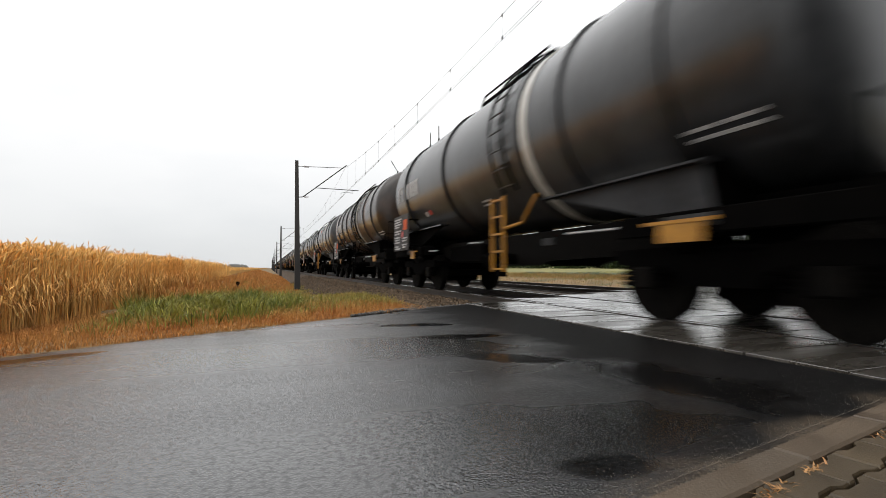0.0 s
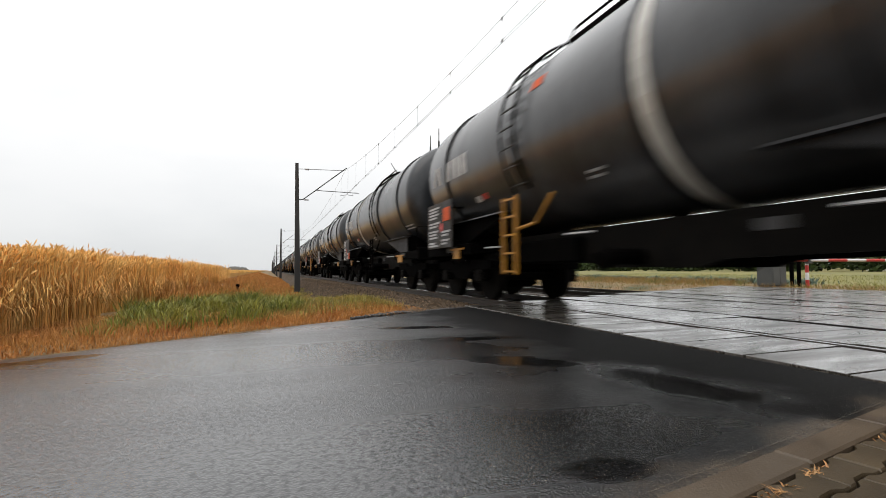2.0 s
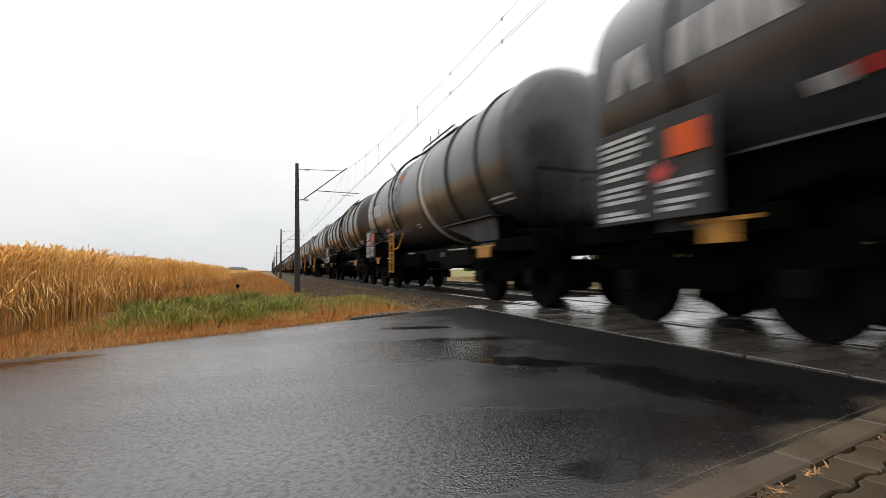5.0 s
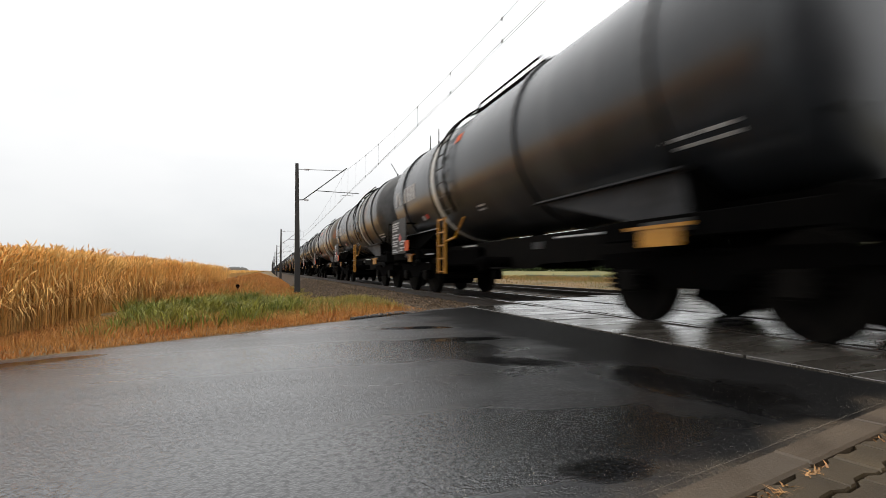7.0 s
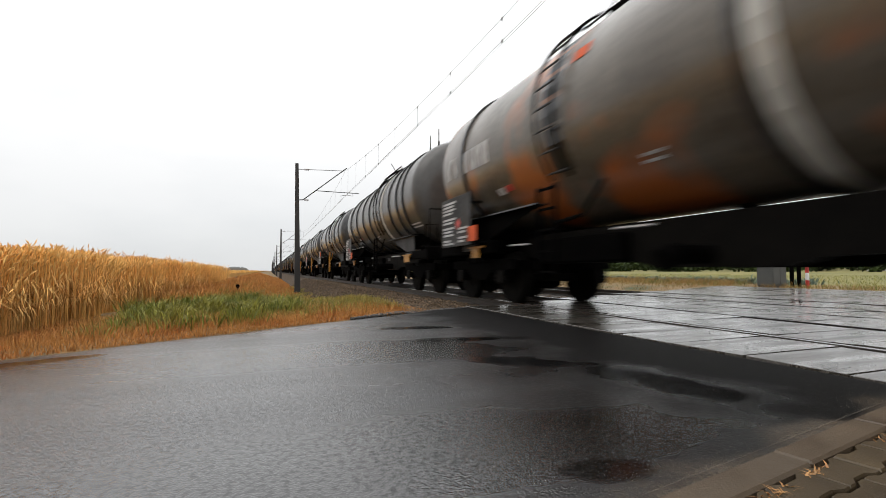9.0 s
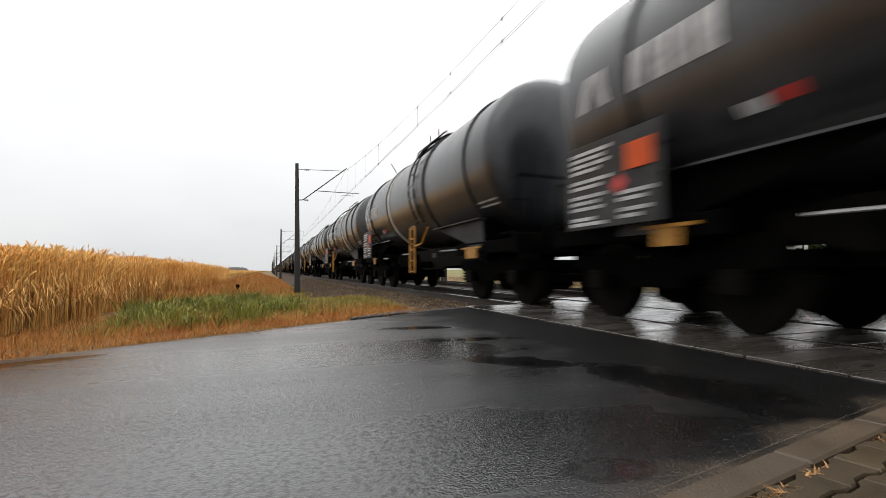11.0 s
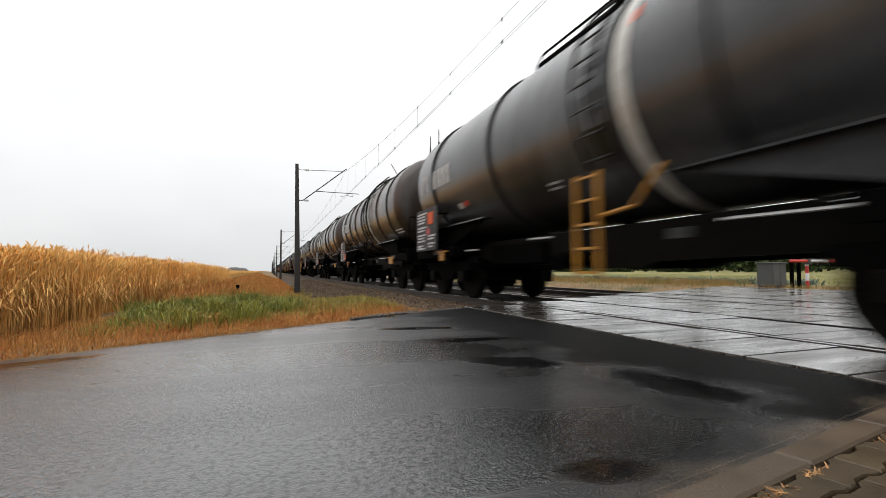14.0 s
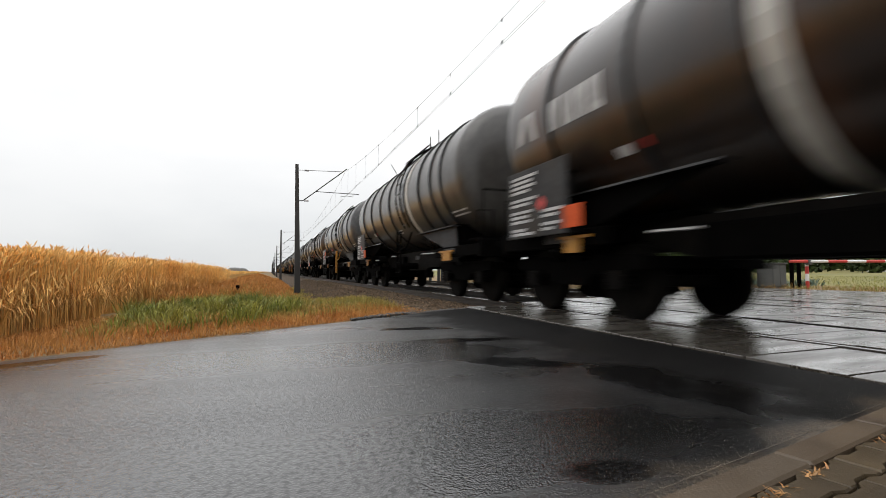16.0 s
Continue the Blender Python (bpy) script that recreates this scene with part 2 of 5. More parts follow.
def wet_surface(name, c1, c2, grain, rough, bump, depth, pools=(), sandy=False, big=0.7):
    """Wet mineral surface: aggregate grain, damp patches and standing water in warped ellipses (x, y, half length, half width, turn)."""
    m = bpy.data.materials.new(name)
    m.use_nodes = True
    n, l = m.node_tree.nodes, m.node_tree.links.new
    b = n["Principled BSDF"]
    geo = n.new("ShaderNodeNewGeometry")
    pos = geo.outputs["Position"]
    vor = n.new("ShaderNodeTexVoronoi")
    vor.inputs["Scale"].default_value = grain
    l(pos, vor.inputs["Vector"])
    patch = n.new("ShaderNodeTexNoise")
    patch.inputs["Scale"].default_value, patch.inputs["Detail"].default_value = big, 6
    along = n.new("ShaderNodeMapping")
    along.inputs["Rotation"].default_value = (0, 0, radians(-32))
    along.inputs["Scale"].default_value = (0.35, 1.9, 1.0)
    l(pos, along.inputs["Vector"])
    l(along.outputs[0], patch.inputs["Vector"])
    fine = n.new("ShaderNodeTexNoise")
    fine.inputs["Scale"].default_value, fine.inputs["Detail"].default_value = grain * 0.35, 4
    l(pos, fine.inputs["Vector"])
    warp = n.new("ShaderNodeTexNoise")
    warp.inputs["Scale"].default_value, warp.inputs["Detail"].default_value = 2.2, 5
    l(pos, warp.inputs["Vector"])
    col = n.new("ShaderNodeMix")
    col.data_type = "RGBA"
    col.inputs[6].default_value, col.inputs[7].default_value = (*c1, 1), (*c2, 1)
    sep = n.new("ShaderNodeSeparateColor")
    l(vor.outputs["Color"], sep.inputs[0])
    pw = n.new("ShaderNodeMath")
    pw.operation = "POWER"
    pw.inputs[1].default_value = 4.0
    l(sep.outputs[0], pw.inputs[0])
    l(pw.outputs[0], col.inputs[0])
    out = col.outputs[2]
    if sandy:
        # Sand washed up along the kerb line y = 0.9 + 0.16 (x - 1).
        sx = n.new("ShaderNodeVectorMath")
        sx.operation = "DOT_PRODUCT"
        sx.inputs[1].default_value = (-0.16, 1, 0)
        l(pos, sx.inputs[0])
        ad = n.new("ShaderNodeMath")
        ad.operation = "MULTIPLY_ADD"
        ad.inputs[1].default_value = 0.55
        l(warp.outputs["Fac"], ad.inputs[0])
        l(sx.outputs["Value"], ad.inputs[2])
        mr = n.new("ShaderNodeMapRange")
        mr.inputs[1].default_value, mr.inputs[2].default_value = 1.12, 1.02
        l(ad.outputs[0], mr.inputs[0])
        lim = n.new("ShaderNodeMapRange")
        lim.inputs[1].default_value, lim.inputs[2].default_value = 0.45, 0.65
        l(sx.outputs["Value"], lim.inputs[0])
        band_ = n.new("ShaderNodeMath")
        band_.operation = "MULTIPLY"
        l(mr.outputs[0], band_.inputs[0])
        l(lim.outputs[0], band_.inputs[1])
        sm = n.new("ShaderNodeMix")
        sm.data_type = "RGBA"
        sm.inputs[7].default_value = (0.11, 0.082, 0.055, 1)
        half = n.new("ShaderNodeMath")
        half.operation = "MULTIPLY"
        l(band_.outputs[0], half.inputs[0])
        l(sep.outputs[1], half.inputs[1])
        l(half.outputs[0], sm.inputs[0])
        l(out, sm.inputs[6])
        out = sm.outputs[2]
    strip = None
    if sandy:
        damp = n.new("ShaderNodeMapRange")
        damp.inputs[1].default_value, damp.inputs[2].default_value = 0.35, 0.65
        damp.inputs[3].default_value, damp.inputs[4].default_value = 0.65, 1.35
        l(patch.outputs["Fac"], damp.inputs[0])
        tone = n.new("ShaderNodeVectorMath")
        tone.operation = "SCALE"
        l(out, tone.inputs[0])
        l(damp.outputs[0], tone.inputs["Scale"])
        out = tone.outputs[0]
        # Newer, darker and duller asphalt laid beside the crossing slabs.
        px_ = n.new("ShaderNodeSeparateXYZ")
        l(pos, px_.inputs[0])
        wx = n.new("ShaderNodeMath")
        wx.operation = "MULTIPLY_ADD"
        wx.inputs[1].default_value = 1.3
        l(warp.outputs["Fac"], wx.inputs[0])
        l(px_.outputs[0], wx.inputs[2])
        st = n.new("ShaderNodeMapRange")
        st.interpolation_type = "SMOOTHSTEP"
        st.inputs[1].default_value, st.inputs[2].default_value = 2.1, 2.75
        l(wx.outputs[0], st.inputs[0])
        strip = st.outputs[0]
        dk = n.new("ShaderNodeMix")
        dk.data_type = "RGBA"
        dk.inputs[7].default_value = (0.003, 0.0025, 0.0021, 1)
        fac = n.new("ShaderNodeMath")
        fac.operation = "MULTIPLY"
        fac.inputs[1].default_value = 0.6
        keep = n.new("ShaderNodeMath")
        keep.operation = "SUBTRACT"
        keep.use_clamp = True
        l(strip, keep.inputs[0])
        l(band_.outputs[0], keep.inputs[1])
        l(keep.outputs[0], fac.inputs[0])
        l(fac.outputs[0], dk.inputs[0])
        l(out, dk.inputs[6])
        out = dk.outputs[2]
        sp = n.new("ShaderNodeMapRange")
        sp.inputs[3].default_value, sp.inputs[4].default_value = 0.7, 0.1
        l(strip, sp.inputs[0])
        l(sp.outputs[0], b.inputs["Specular IOR Level"])
        # film of rain water on the older asphalt
        film_ = n.new("ShaderNodeMapRange")
        film_.inputs[3].default_value, film_.inputs[4].default_value = 0.76, 0.0
        l(strip, film_.inputs[0])
        # bare stones stand out of the film
        bare = n.new("ShaderNodeMapRange")
        bare.inputs[1].default_value, bare.inputs[2].default_value = 0.40, 0.50
        bare.inputs[3].default_value, bare.inputs[4].default_value = 0.25, 1.0
        l(fine.outputs["Fac"], bare.inputs[0])
        wetness = n.new("ShaderNodeMath")
        wetness.operation = "MULTIPLY"
        l(film_.outputs[0], wetness.inputs[0])
        l(bare.outputs[0], wetness.inputs[1])
        l(wetness.outputs[0], b.inputs["Coat Weight"])
        b.inputs["Coat Roughness"].default_value = 0.2
        b.inputs["Coat IOR"].default_value = 1.4
    l(out, b.inputs["Base Color"])
    rr = n.new("ShaderNodeMapRange")
    rr.inputs[1].default_value, rr.inputs[2].default_value = 0.32, 0.68
    rr.inputs[3].default_value, rr.inputs[4].default_value = rough
    l(patch.outputs["Fac"], rr.inputs[0])
    rough_out = rr.outputs[0]
    if strip is not None:
        dull = n.new("ShaderNodeMix")
        dull.inputs[3].default_value = 0.5
        l(strip, dull.inputs[0])
        l(rough_out, dull.inputs[2])
        rough_out = dull.outputs[0]
    strength = None
    for (px, py, a, c, turn) in pools:
        sub = n.new("ShaderNodeVectorMath")
        sub.operation = "SUBTRACT"
        sub.inputs[1].default_value = (px, py, 0)
        l(pos, sub.inputs[0])
        rot = n.new("ShaderNodeVectorRotate")
        rot.rotation_type = "Z_AXIS"
        rot.inputs["Angle"].default_value = -radians(turn)
        l(sub.outputs[0], rot.inputs["Vector"])
        sc = n.new("ShaderNodeVectorMath")
        sc.operation = "MULTIPLY"
        sc.inputs[1].default_value = (1 / a, 1 / c, 0)
        l(rot.outputs[0], sc.inputs[0])
        ln = n.new("ShaderNodeVectorMath")
        ln.operation = "LENGTH"
        l(sc.outputs[0], ln.inputs[0])
        wob = n.new("ShaderNodeMath")
        wob.operation = "MULTIPLY_ADD"
        wob.inputs[1].default_value = 2.4
        l(warp.outputs["Fac"], wob.inputs[0])
        l(ln.outputs["Value"], wob.inputs[2])
        mk = n.new("ShaderNodeMapRange")
        mk.interpolation_type = "SMOOTHSTEP"
        mk.inputs[1].default_value, mk.inputs[2].default_value = 2.75, 1.65
        l(wob.outputs[0], mk.inputs[0])
        if strength is None:
            strength = mk.outputs[0]
        else:
            mx = n.new("ShaderNodeMath")
            mx.operation = "MAXIMUM"
            l(strength, mx.inputs[0])
            l(mk.outputs[0], mx.inputs[1])
            strength = mx.outputs[0]
    bp = n.new("ShaderNodeBump")
    bp.inputs["Strength"].default_value, bp.inputs["Distance"].default_value = bump, depth
    hsum = n.new("ShaderNodeMath")
    hsum.operation = "MULTIPLY_ADD"
    hsum.inputs[1].default_value = -1.0
    l(vor.outputs["Distance"], hsum.inputs[0])
    l(fine.outputs["Fac"], hsum.inputs[2])
    l(hsum.outputs[0], bp.inputs["Height"])
    if strength is not None:
        mr2 = n.new("ShaderNodeMix")
        l(strength, mr2.inputs[0])
        l(rough_out, mr2.inputs[2])
        mr2.inputs[3].default_value = 0.1
        rough_out = mr2.outputs[0]
        inv = n.new("ShaderNodeMapRange")
        inv.inputs[3].default_value, inv.inputs[4].default_value = bump, 0.04
        l(strength, inv.inputs[0])
        l(inv.outputs[0], bp.inputs["Strength"])
    l(rough_out, b.inputs["Roughness"])
    l(bp.outputs[0], b.inputs["Normal"])
    l(bp.outputs[0], b.inputs["Coat Normal"])
    if not sandy:
        b.inputs["Specular IOR Level"].default_value = 0.9
        b.inputs["Coat Weight"].default_value, b.inputs["Coat Roughness"].default_value = 0.65, 0.08
    return m


M_asphalt = wet_surface("wet_asphalt", (0.0016, 0.0016, 0.0018), (0.028, 0.0283, 0.0295), 140, (0.16, 0.46), 0.27, 0.004,
                        pools=((1.39, 4.41, 0.38, 0.1, -12), (1.63, 3.52, 0.38, 0.11, -8), (1.55, 2.55, 0.42, 0.12, -36), (1.97, 1.75, 0.5, 0.24, -75),
                               (0.92, 1.09, 0.115, 0.062, -15), (-1.5, 3.58, 0.36, 0.075, 28)), sandy=True)
M_panel = wet_surface("wet_concrete", (0.04, 0.035, 0.028), (0.12, 0.105, 0.09), 90, (0.05, 0.5), 0.14, 0.003, big=2.4)


# ---- building helpers ----
def mesh_of(name, bm, mat, smooth=False):
    me = bpy.data.meshes.new(name)
    bm.to_mesh(me)
    bm.free()
    me.materials.append(mat)
    if smooth:
        for p in me.polygons:
            p.use_smooth = True
    return me


def part(name, bm, mat, parent, label="", smooth=False):
    ob = new(name, mesh_of(name, bm, mat, smooth))
    ob.parent = parent
    if label:
        tagged(ob, label)
    return ob


def thing(name, label, category, group="", kind="", at=(0, 0, 0)):
    ob = new(name)
    ob.location = at
    return tagged(ob, label, category, group, kind)


def box(bm, x0, y0, z0, x1, y1, z1, bevel=0.0):
    m = Matrix.Translation(((x0 + x1) / 2, (y0 + y1) / 2, (z0 + z1) / 2)) @ Matrix.Diagonal((x1 - x0, y1 - y0, z1 - z0, 1))
    r = bmesh.ops.create_cube(bm, size=1, matrix=m)
    if bevel:
        es = {e for v in r["verts"] for e in v.link_edges}
        bmesh.ops.bevel(bm, geom=list(es), offset=bevel, segments=1, affect="EDGES")
    return bm


def rod(bm, a, b, r, seg=8, r2=None):
    a, b = Vector(a), Vector(b)
    d = b - a
    m = Matrix.Translation((a + b) / 2) @ d.to_track_quat("Z", "Y").to_matrix().to_4x4()
    bmesh.ops.create_cone(bm, cap_ends=True, segments=seg, radius1=r, radius2=r if r2 is None else r2, depth=d.length, matrix=m)
    return bm


def pipe(bm, pts, r, seg=6):
    """One continuous tube along the points."""
    pts = [Vector(p) for p in pts]
    loops = []
    for k, p in enumerate(pts):
        d = (pts[min(k + 1, len(pts) - 1)] - pts[max(k - 1, 0)]).normalized()
        q = d.to_track_quat("Z", "Y").to_matrix()
        loops.append([bm.verts.new(p + q @ Vector((r * math.cos(2 * math.pi * j / seg), r * math.sin(2 * math.pi * j / seg), 0))) for j in range(seg)])
    for a, b in zip(loops, loops[1:]):
        for j in range(seg):
            bm.faces.new((a[j], a[(j + 1) % seg], b[(j + 1) % seg], b[j]))
    bm.faces.new(loops[0][::-1])
    bm.faces.new(loops[-1])
    return bm


def turned(profile, seg=48, z=2.75):
    """Surface of revolution about the tank's long axis from (y, radius) pairs."""
    bm = bmesh.new()
    loops = []
    for y, r in profile:
        if r < 1e-4:
            loops.append([bm.verts.new((0, y, z))])
        else:
            loops.append([bm.verts.new((r * math.cos(2 * math.pi * k / seg), y, z + r * math.sin(2 * math.pi * k / seg))) for k in range(seg)])
    for a, b in zip(loops, loops[1:]):
        for k in range(seg):
            j = (k + 1) % seg
            if len(a) == 1:
                bm.faces.new((a[0], b[k], b[j]))
            elif len(b) == 1:
                bm.faces.new((a[k], a[j], b[0]))
            else:
                bm.faces.new((a[k], a[j], b[j], b[k]))
    bmesh.ops.recalc_face_normals(bm, faces=bm.faces)
    return bm


def slab(bm, outline, x0, x1):
    """A plate between x0 and x1 with an outline of (y, z) corners."""
    a = [bm.verts.new((x0, y, z)) for y, z in outline]
    b = [bm.verts.new((x1, y, z)) for y, z in outline]
    bm.faces.new(a)
    bm.faces.new(b[::-1])
    for k in range(len(a)):
        j = (k + 1) % len(a)
        bm.faces.new((a[k], b[k], b[j], a[j]))
    bmesh.ops.recalc_face_normals(bm, faces=bm.faces)
    return bm


def raw(name, verts, faces, mat, smooth=False):
    me = bpy.data.meshes.new(name)
    me.from_pydata(verts.tolist() if hasattr(verts, "tolist") else verts, [], faces.tolist() if hasattr(faces, "tolist") else faces)
    me.materials.append(mat)
    me.update()
    return me


def ease(v, a, b):
    t = np.clip((np.asarray(v, float) - a) / (b - a), 0, 1)
    return t * t * (3 - 2 * t)


# ---- ground ----
rng = np.random.default_rng(7)


def road_edge(x):
    x = np.asarray(x, float)
    return np.where(x < 2.4, 3.76 + 0.643 * (x + 1.64), 6.36 + 0.45 * (x - 2.4))


def ground_z(x, y):
    x, y = np.asarray(x, float), np.asarray(y, float)
    e = (y - road_edge(x)) * 0.84
    ditch = 0.95 * ease(e, 0.5, 16)
    lump = 0.03 * np.sin(x * 2.1 + y * 0.7) * np.sin(y * 1.3 - x * 0.4) * ease(e, 0.1, 1.0)
    left = -ditch * ease(x, -2.3, 1.4) + lump
    bank = left + (-0.2 - left) * np.clip((x - 1.7) / 1.5, 0, 1)
    z = np.where(x < 1.7, left, np.where(x < 3.2, bank, -0.2))
    z = np.where((x > 10.9), -0.24 - 0.2 * ease(x, 10.9, 12.5) + 0.36 * ease(x, 13, 16.5) + 0.0125 * np.clip(x - 25, 0, 200), z)
    covered = (e < 0.02) & (y > -60)
    z = np.where(covered & (x < 3.2), -0.06, z)
    z = np.where(covered & (x >= 3.2) & (x <= 11), -0.24, z)
    z = np.where(covered & (x > 11) & (x < 16.6), -0.06, z)
    return z


def build_ground():
    xs = np.unique(np.round(np.concatenate([-np.geomspace(8, 900, 26), np.arange(-8, 14, 0.25), np.arange(14, 40, 1.0), np.geomspace(40, 900, 24)]), 3))
    ys = np.unique(np.round(np.concatenate([-np.geomspace(6, 600, 18), np.arange(-6, 18, 0.25), np.arange(18, 60, 1.0), np.geomspace(60, 1500, 30)]), 3))
    gx, gy = np.meshgrid(xs, ys)
    verts = np.stack([gx.ravel(), gy.ravel(), ground_z(gx, gy).ravel()], 1)
    nx, ny = len(xs), len(ys)
    k = np.arange(nx * ny).reshape(ny, nx)
    faces = np.stack([k[:-1, :-1].ravel(), k[:-1, 1:].ravel(), k[1:, 1:].ravel(), k[1:, :-1].ravel()], 1)
    me = raw("ground", verts, faces, M_soil)
    me.materials.append(M_ballast)
    me.materials.append(M_field)
    cx = (gx[:-1, :-1] + gx[1:, 1:]).ravel() / 2
    slot = np.where((cx > 1.75) & (cx < 12.2), 1, np.where(cx > 24, 2, 0))
    me.polygons.foreach_set("material_index", slot.astype(np.int32))
    me.polygons.foreach_set("use_smooth", np.ones(len(faces), bool))
    tagged(new("ground", me), "verge soil, grey ballast and far pale green field", "ground", kind="structure")


build_ground()


def build_road():
    xs = np.arange(-14, 3.051, 0.15)
    wob = np.array([0.05 * noise.noise(Vector((float(x) * 1.7, 0, 0))) + 0.03 * noise.noise(Vector((float(x) * 6, 3, 0))) for x in xs])
    top = np.stack([xs, road_edge(xs) + wob, np.zeros(len(xs))], 1)
    bot = np.stack([xs, np.full(len(xs), -40.0), np.zeros(len(xs))], 1)
    low = top - (0, -0.02, 0.09)
    n = len(xs)
    verts = np.concatenate([bot, top, low])
    faces = [(i, i + 1, n + i + 1, n + i) for i in range(n - 1)] + [(n + i, n + i + 1, 2 * n + i + 1, 2 * n + i) for i in range(n - 1)]
    tagged(new("road", raw("road", verts, faces, M_asphalt)), "wet dark grey asphalt road with dark damp patches", "road", kind="structure")
    xs = np.arange(11.0, 16.6, 0.25)
    top = np.stack([xs, road_edge(xs), np.full(len(xs), -0.004)], 1)
    bot = np.stack([xs, np.full(len(xs), -40.0), np.full(len(xs), -0.004)], 1)
    n = len(xs)
    faces = [(i, i + 1, n + i + 1, n + i) for i in range(n - 1)]
    tagged(new("road", raw("road", np.concatenate([bot, top]), faces, M_panel)), "wet grey road surface beyond the second track", "road", kind="structure")


build_road()


# ---- tracks ----
TRACK = 4.95
TRACK_FAR = 8.95


def build_rails():
    prof = [(-0.062, -0.155), (0.062, -0.155), (0.062, -0.14), (0.012, -0.125), (0.012, -0.04), (0.034, -0.03), (0.034, -0.002), (-0.034, -0.002), (-0.034, -0.03), (-0.012, -0.04), (-0.012, -0.125), (-0.062, -0.14)]
    for c in (TRACK, TRACK_FAR):
        for s in (-1, 1):
            x = c + s * 0.753
            track_rail = thing("rail", "long rusty steel rail with a polished running surface", "rail", "rails of the two tracks", at=(x, 0, 0))
            bm = bmesh.new()
            a = [bm.verts.new((u, -60, v)) for u, v in prof]
            b = [bm.verts.new((u, 700, v)) for u, v in prof]
            for k in range(len(prof)):
                j = (k + 1) % len(prof)
                bm.faces.new((a[k], b[k], b[j], a[j]))
            part("rail_body", bm, M_rail, track_rail)
            bm = bmesh.new()
            box(bm, -0.03, -60, -0.004, 0.03, 700, 0.0015)
            part("running_surface", bm, M_railtop, track_rail, "polished bright steel running surface")
            # inner flange guard along the crossing
            bm = bmesh.new()
            box(bm, -0.012, -9, -0.12, 0.012, float(road_edge(x)) + 0.2, -0.012)
            g = part("flange_guard", bm, M_rail, track_rail)
            g.location = (-s * 0.105, 0, 0)


build_rails()


def build_sleepers():
    bm = bmesh.new()
    box(bm, -1.3, -0.13, -0.33, 1.3, 0.13, -0.158, 0.02)
    first = tagged(new("sleeper", mesh_of("sleeper", bm, M_sleeper)), "grey concrete sleeper bedded in ballast", "sleeper", "sleepers of the tracks")
    first.location = (TRACK, 8.6, 0)
    for c, last in ((TRACK, 62), (TRACK_FAR, 50)):
        y = 8.6 if c == TRACK else 10.0
        while y < last:
            if not (c == TRACK and y == 8.6):
                copy_thing(first, pose(c, y, 0))
            y += 0.62
    verts, faces = [], []
    for c, y0 in ((TRACK, 62.2), (TRACK_FAR, 50.3)):
        for k in range(240):
            y = y0 + 0.62 * k
            i = len(verts)
            verts += [(c + a * 1.3, y + b * 0.13, z) for z in (-0.33, -0.16) for a, b in ((-1, -1), (1, -1), (1, 1), (-1, 1))]
            faces += [(i + 4, i + 5, i + 6, i + 7), (i, i + 1, i + 5, i + 4), (i + 3, i, i + 4, i + 7), (i + 1, i + 2, i + 6, i + 5)]
    tagged(new("far_sleepers", raw("far_sleepers", verts, faces, M_sleeper)), "row of distant grey concrete sleepers", "sleepers", kind="stuff")


build_sleepers()

ICO = bmesh.new()
bmesh.ops.create_icosphere(ICO, subdivisions=1, radius=1)
ICO_V = np.array([v.co[:] for v in ICO.verts])
ICO_F = np.array([[v.index for v in f.verts] for f in ICO.faces])
ICO.free()


def scatter_stones(name, label, pts, sizes, mat):
    n, k = len(pts), len(ICO_V)
    v = ICO_V[None] * (1 + 0.35 * rng.standard_normal((n, k, 1)).clip(-1, 1))
    v = v * sizes[:, None, None] * rng.uniform(0.6, 1.25, (n, 1, 3))
    a = rng.uniform(0, 6.28, n)
    c, s = np.cos(a)[:, None], np.sin(a)[:, None]
    v = np.stack([v[..., 0] * c - v[..., 1] * s, v[..., 0] * s + v[..., 1] * c, v[..., 2]], -1) + pts[:, None]
    f = ICO_F[None] + (np.arange(n) * k)[:, None, None]
    tagged(new(name, raw(name, v.reshape(-1, 3), f.reshape(-1, 3), mat)), label, "stones", kind="stuff")


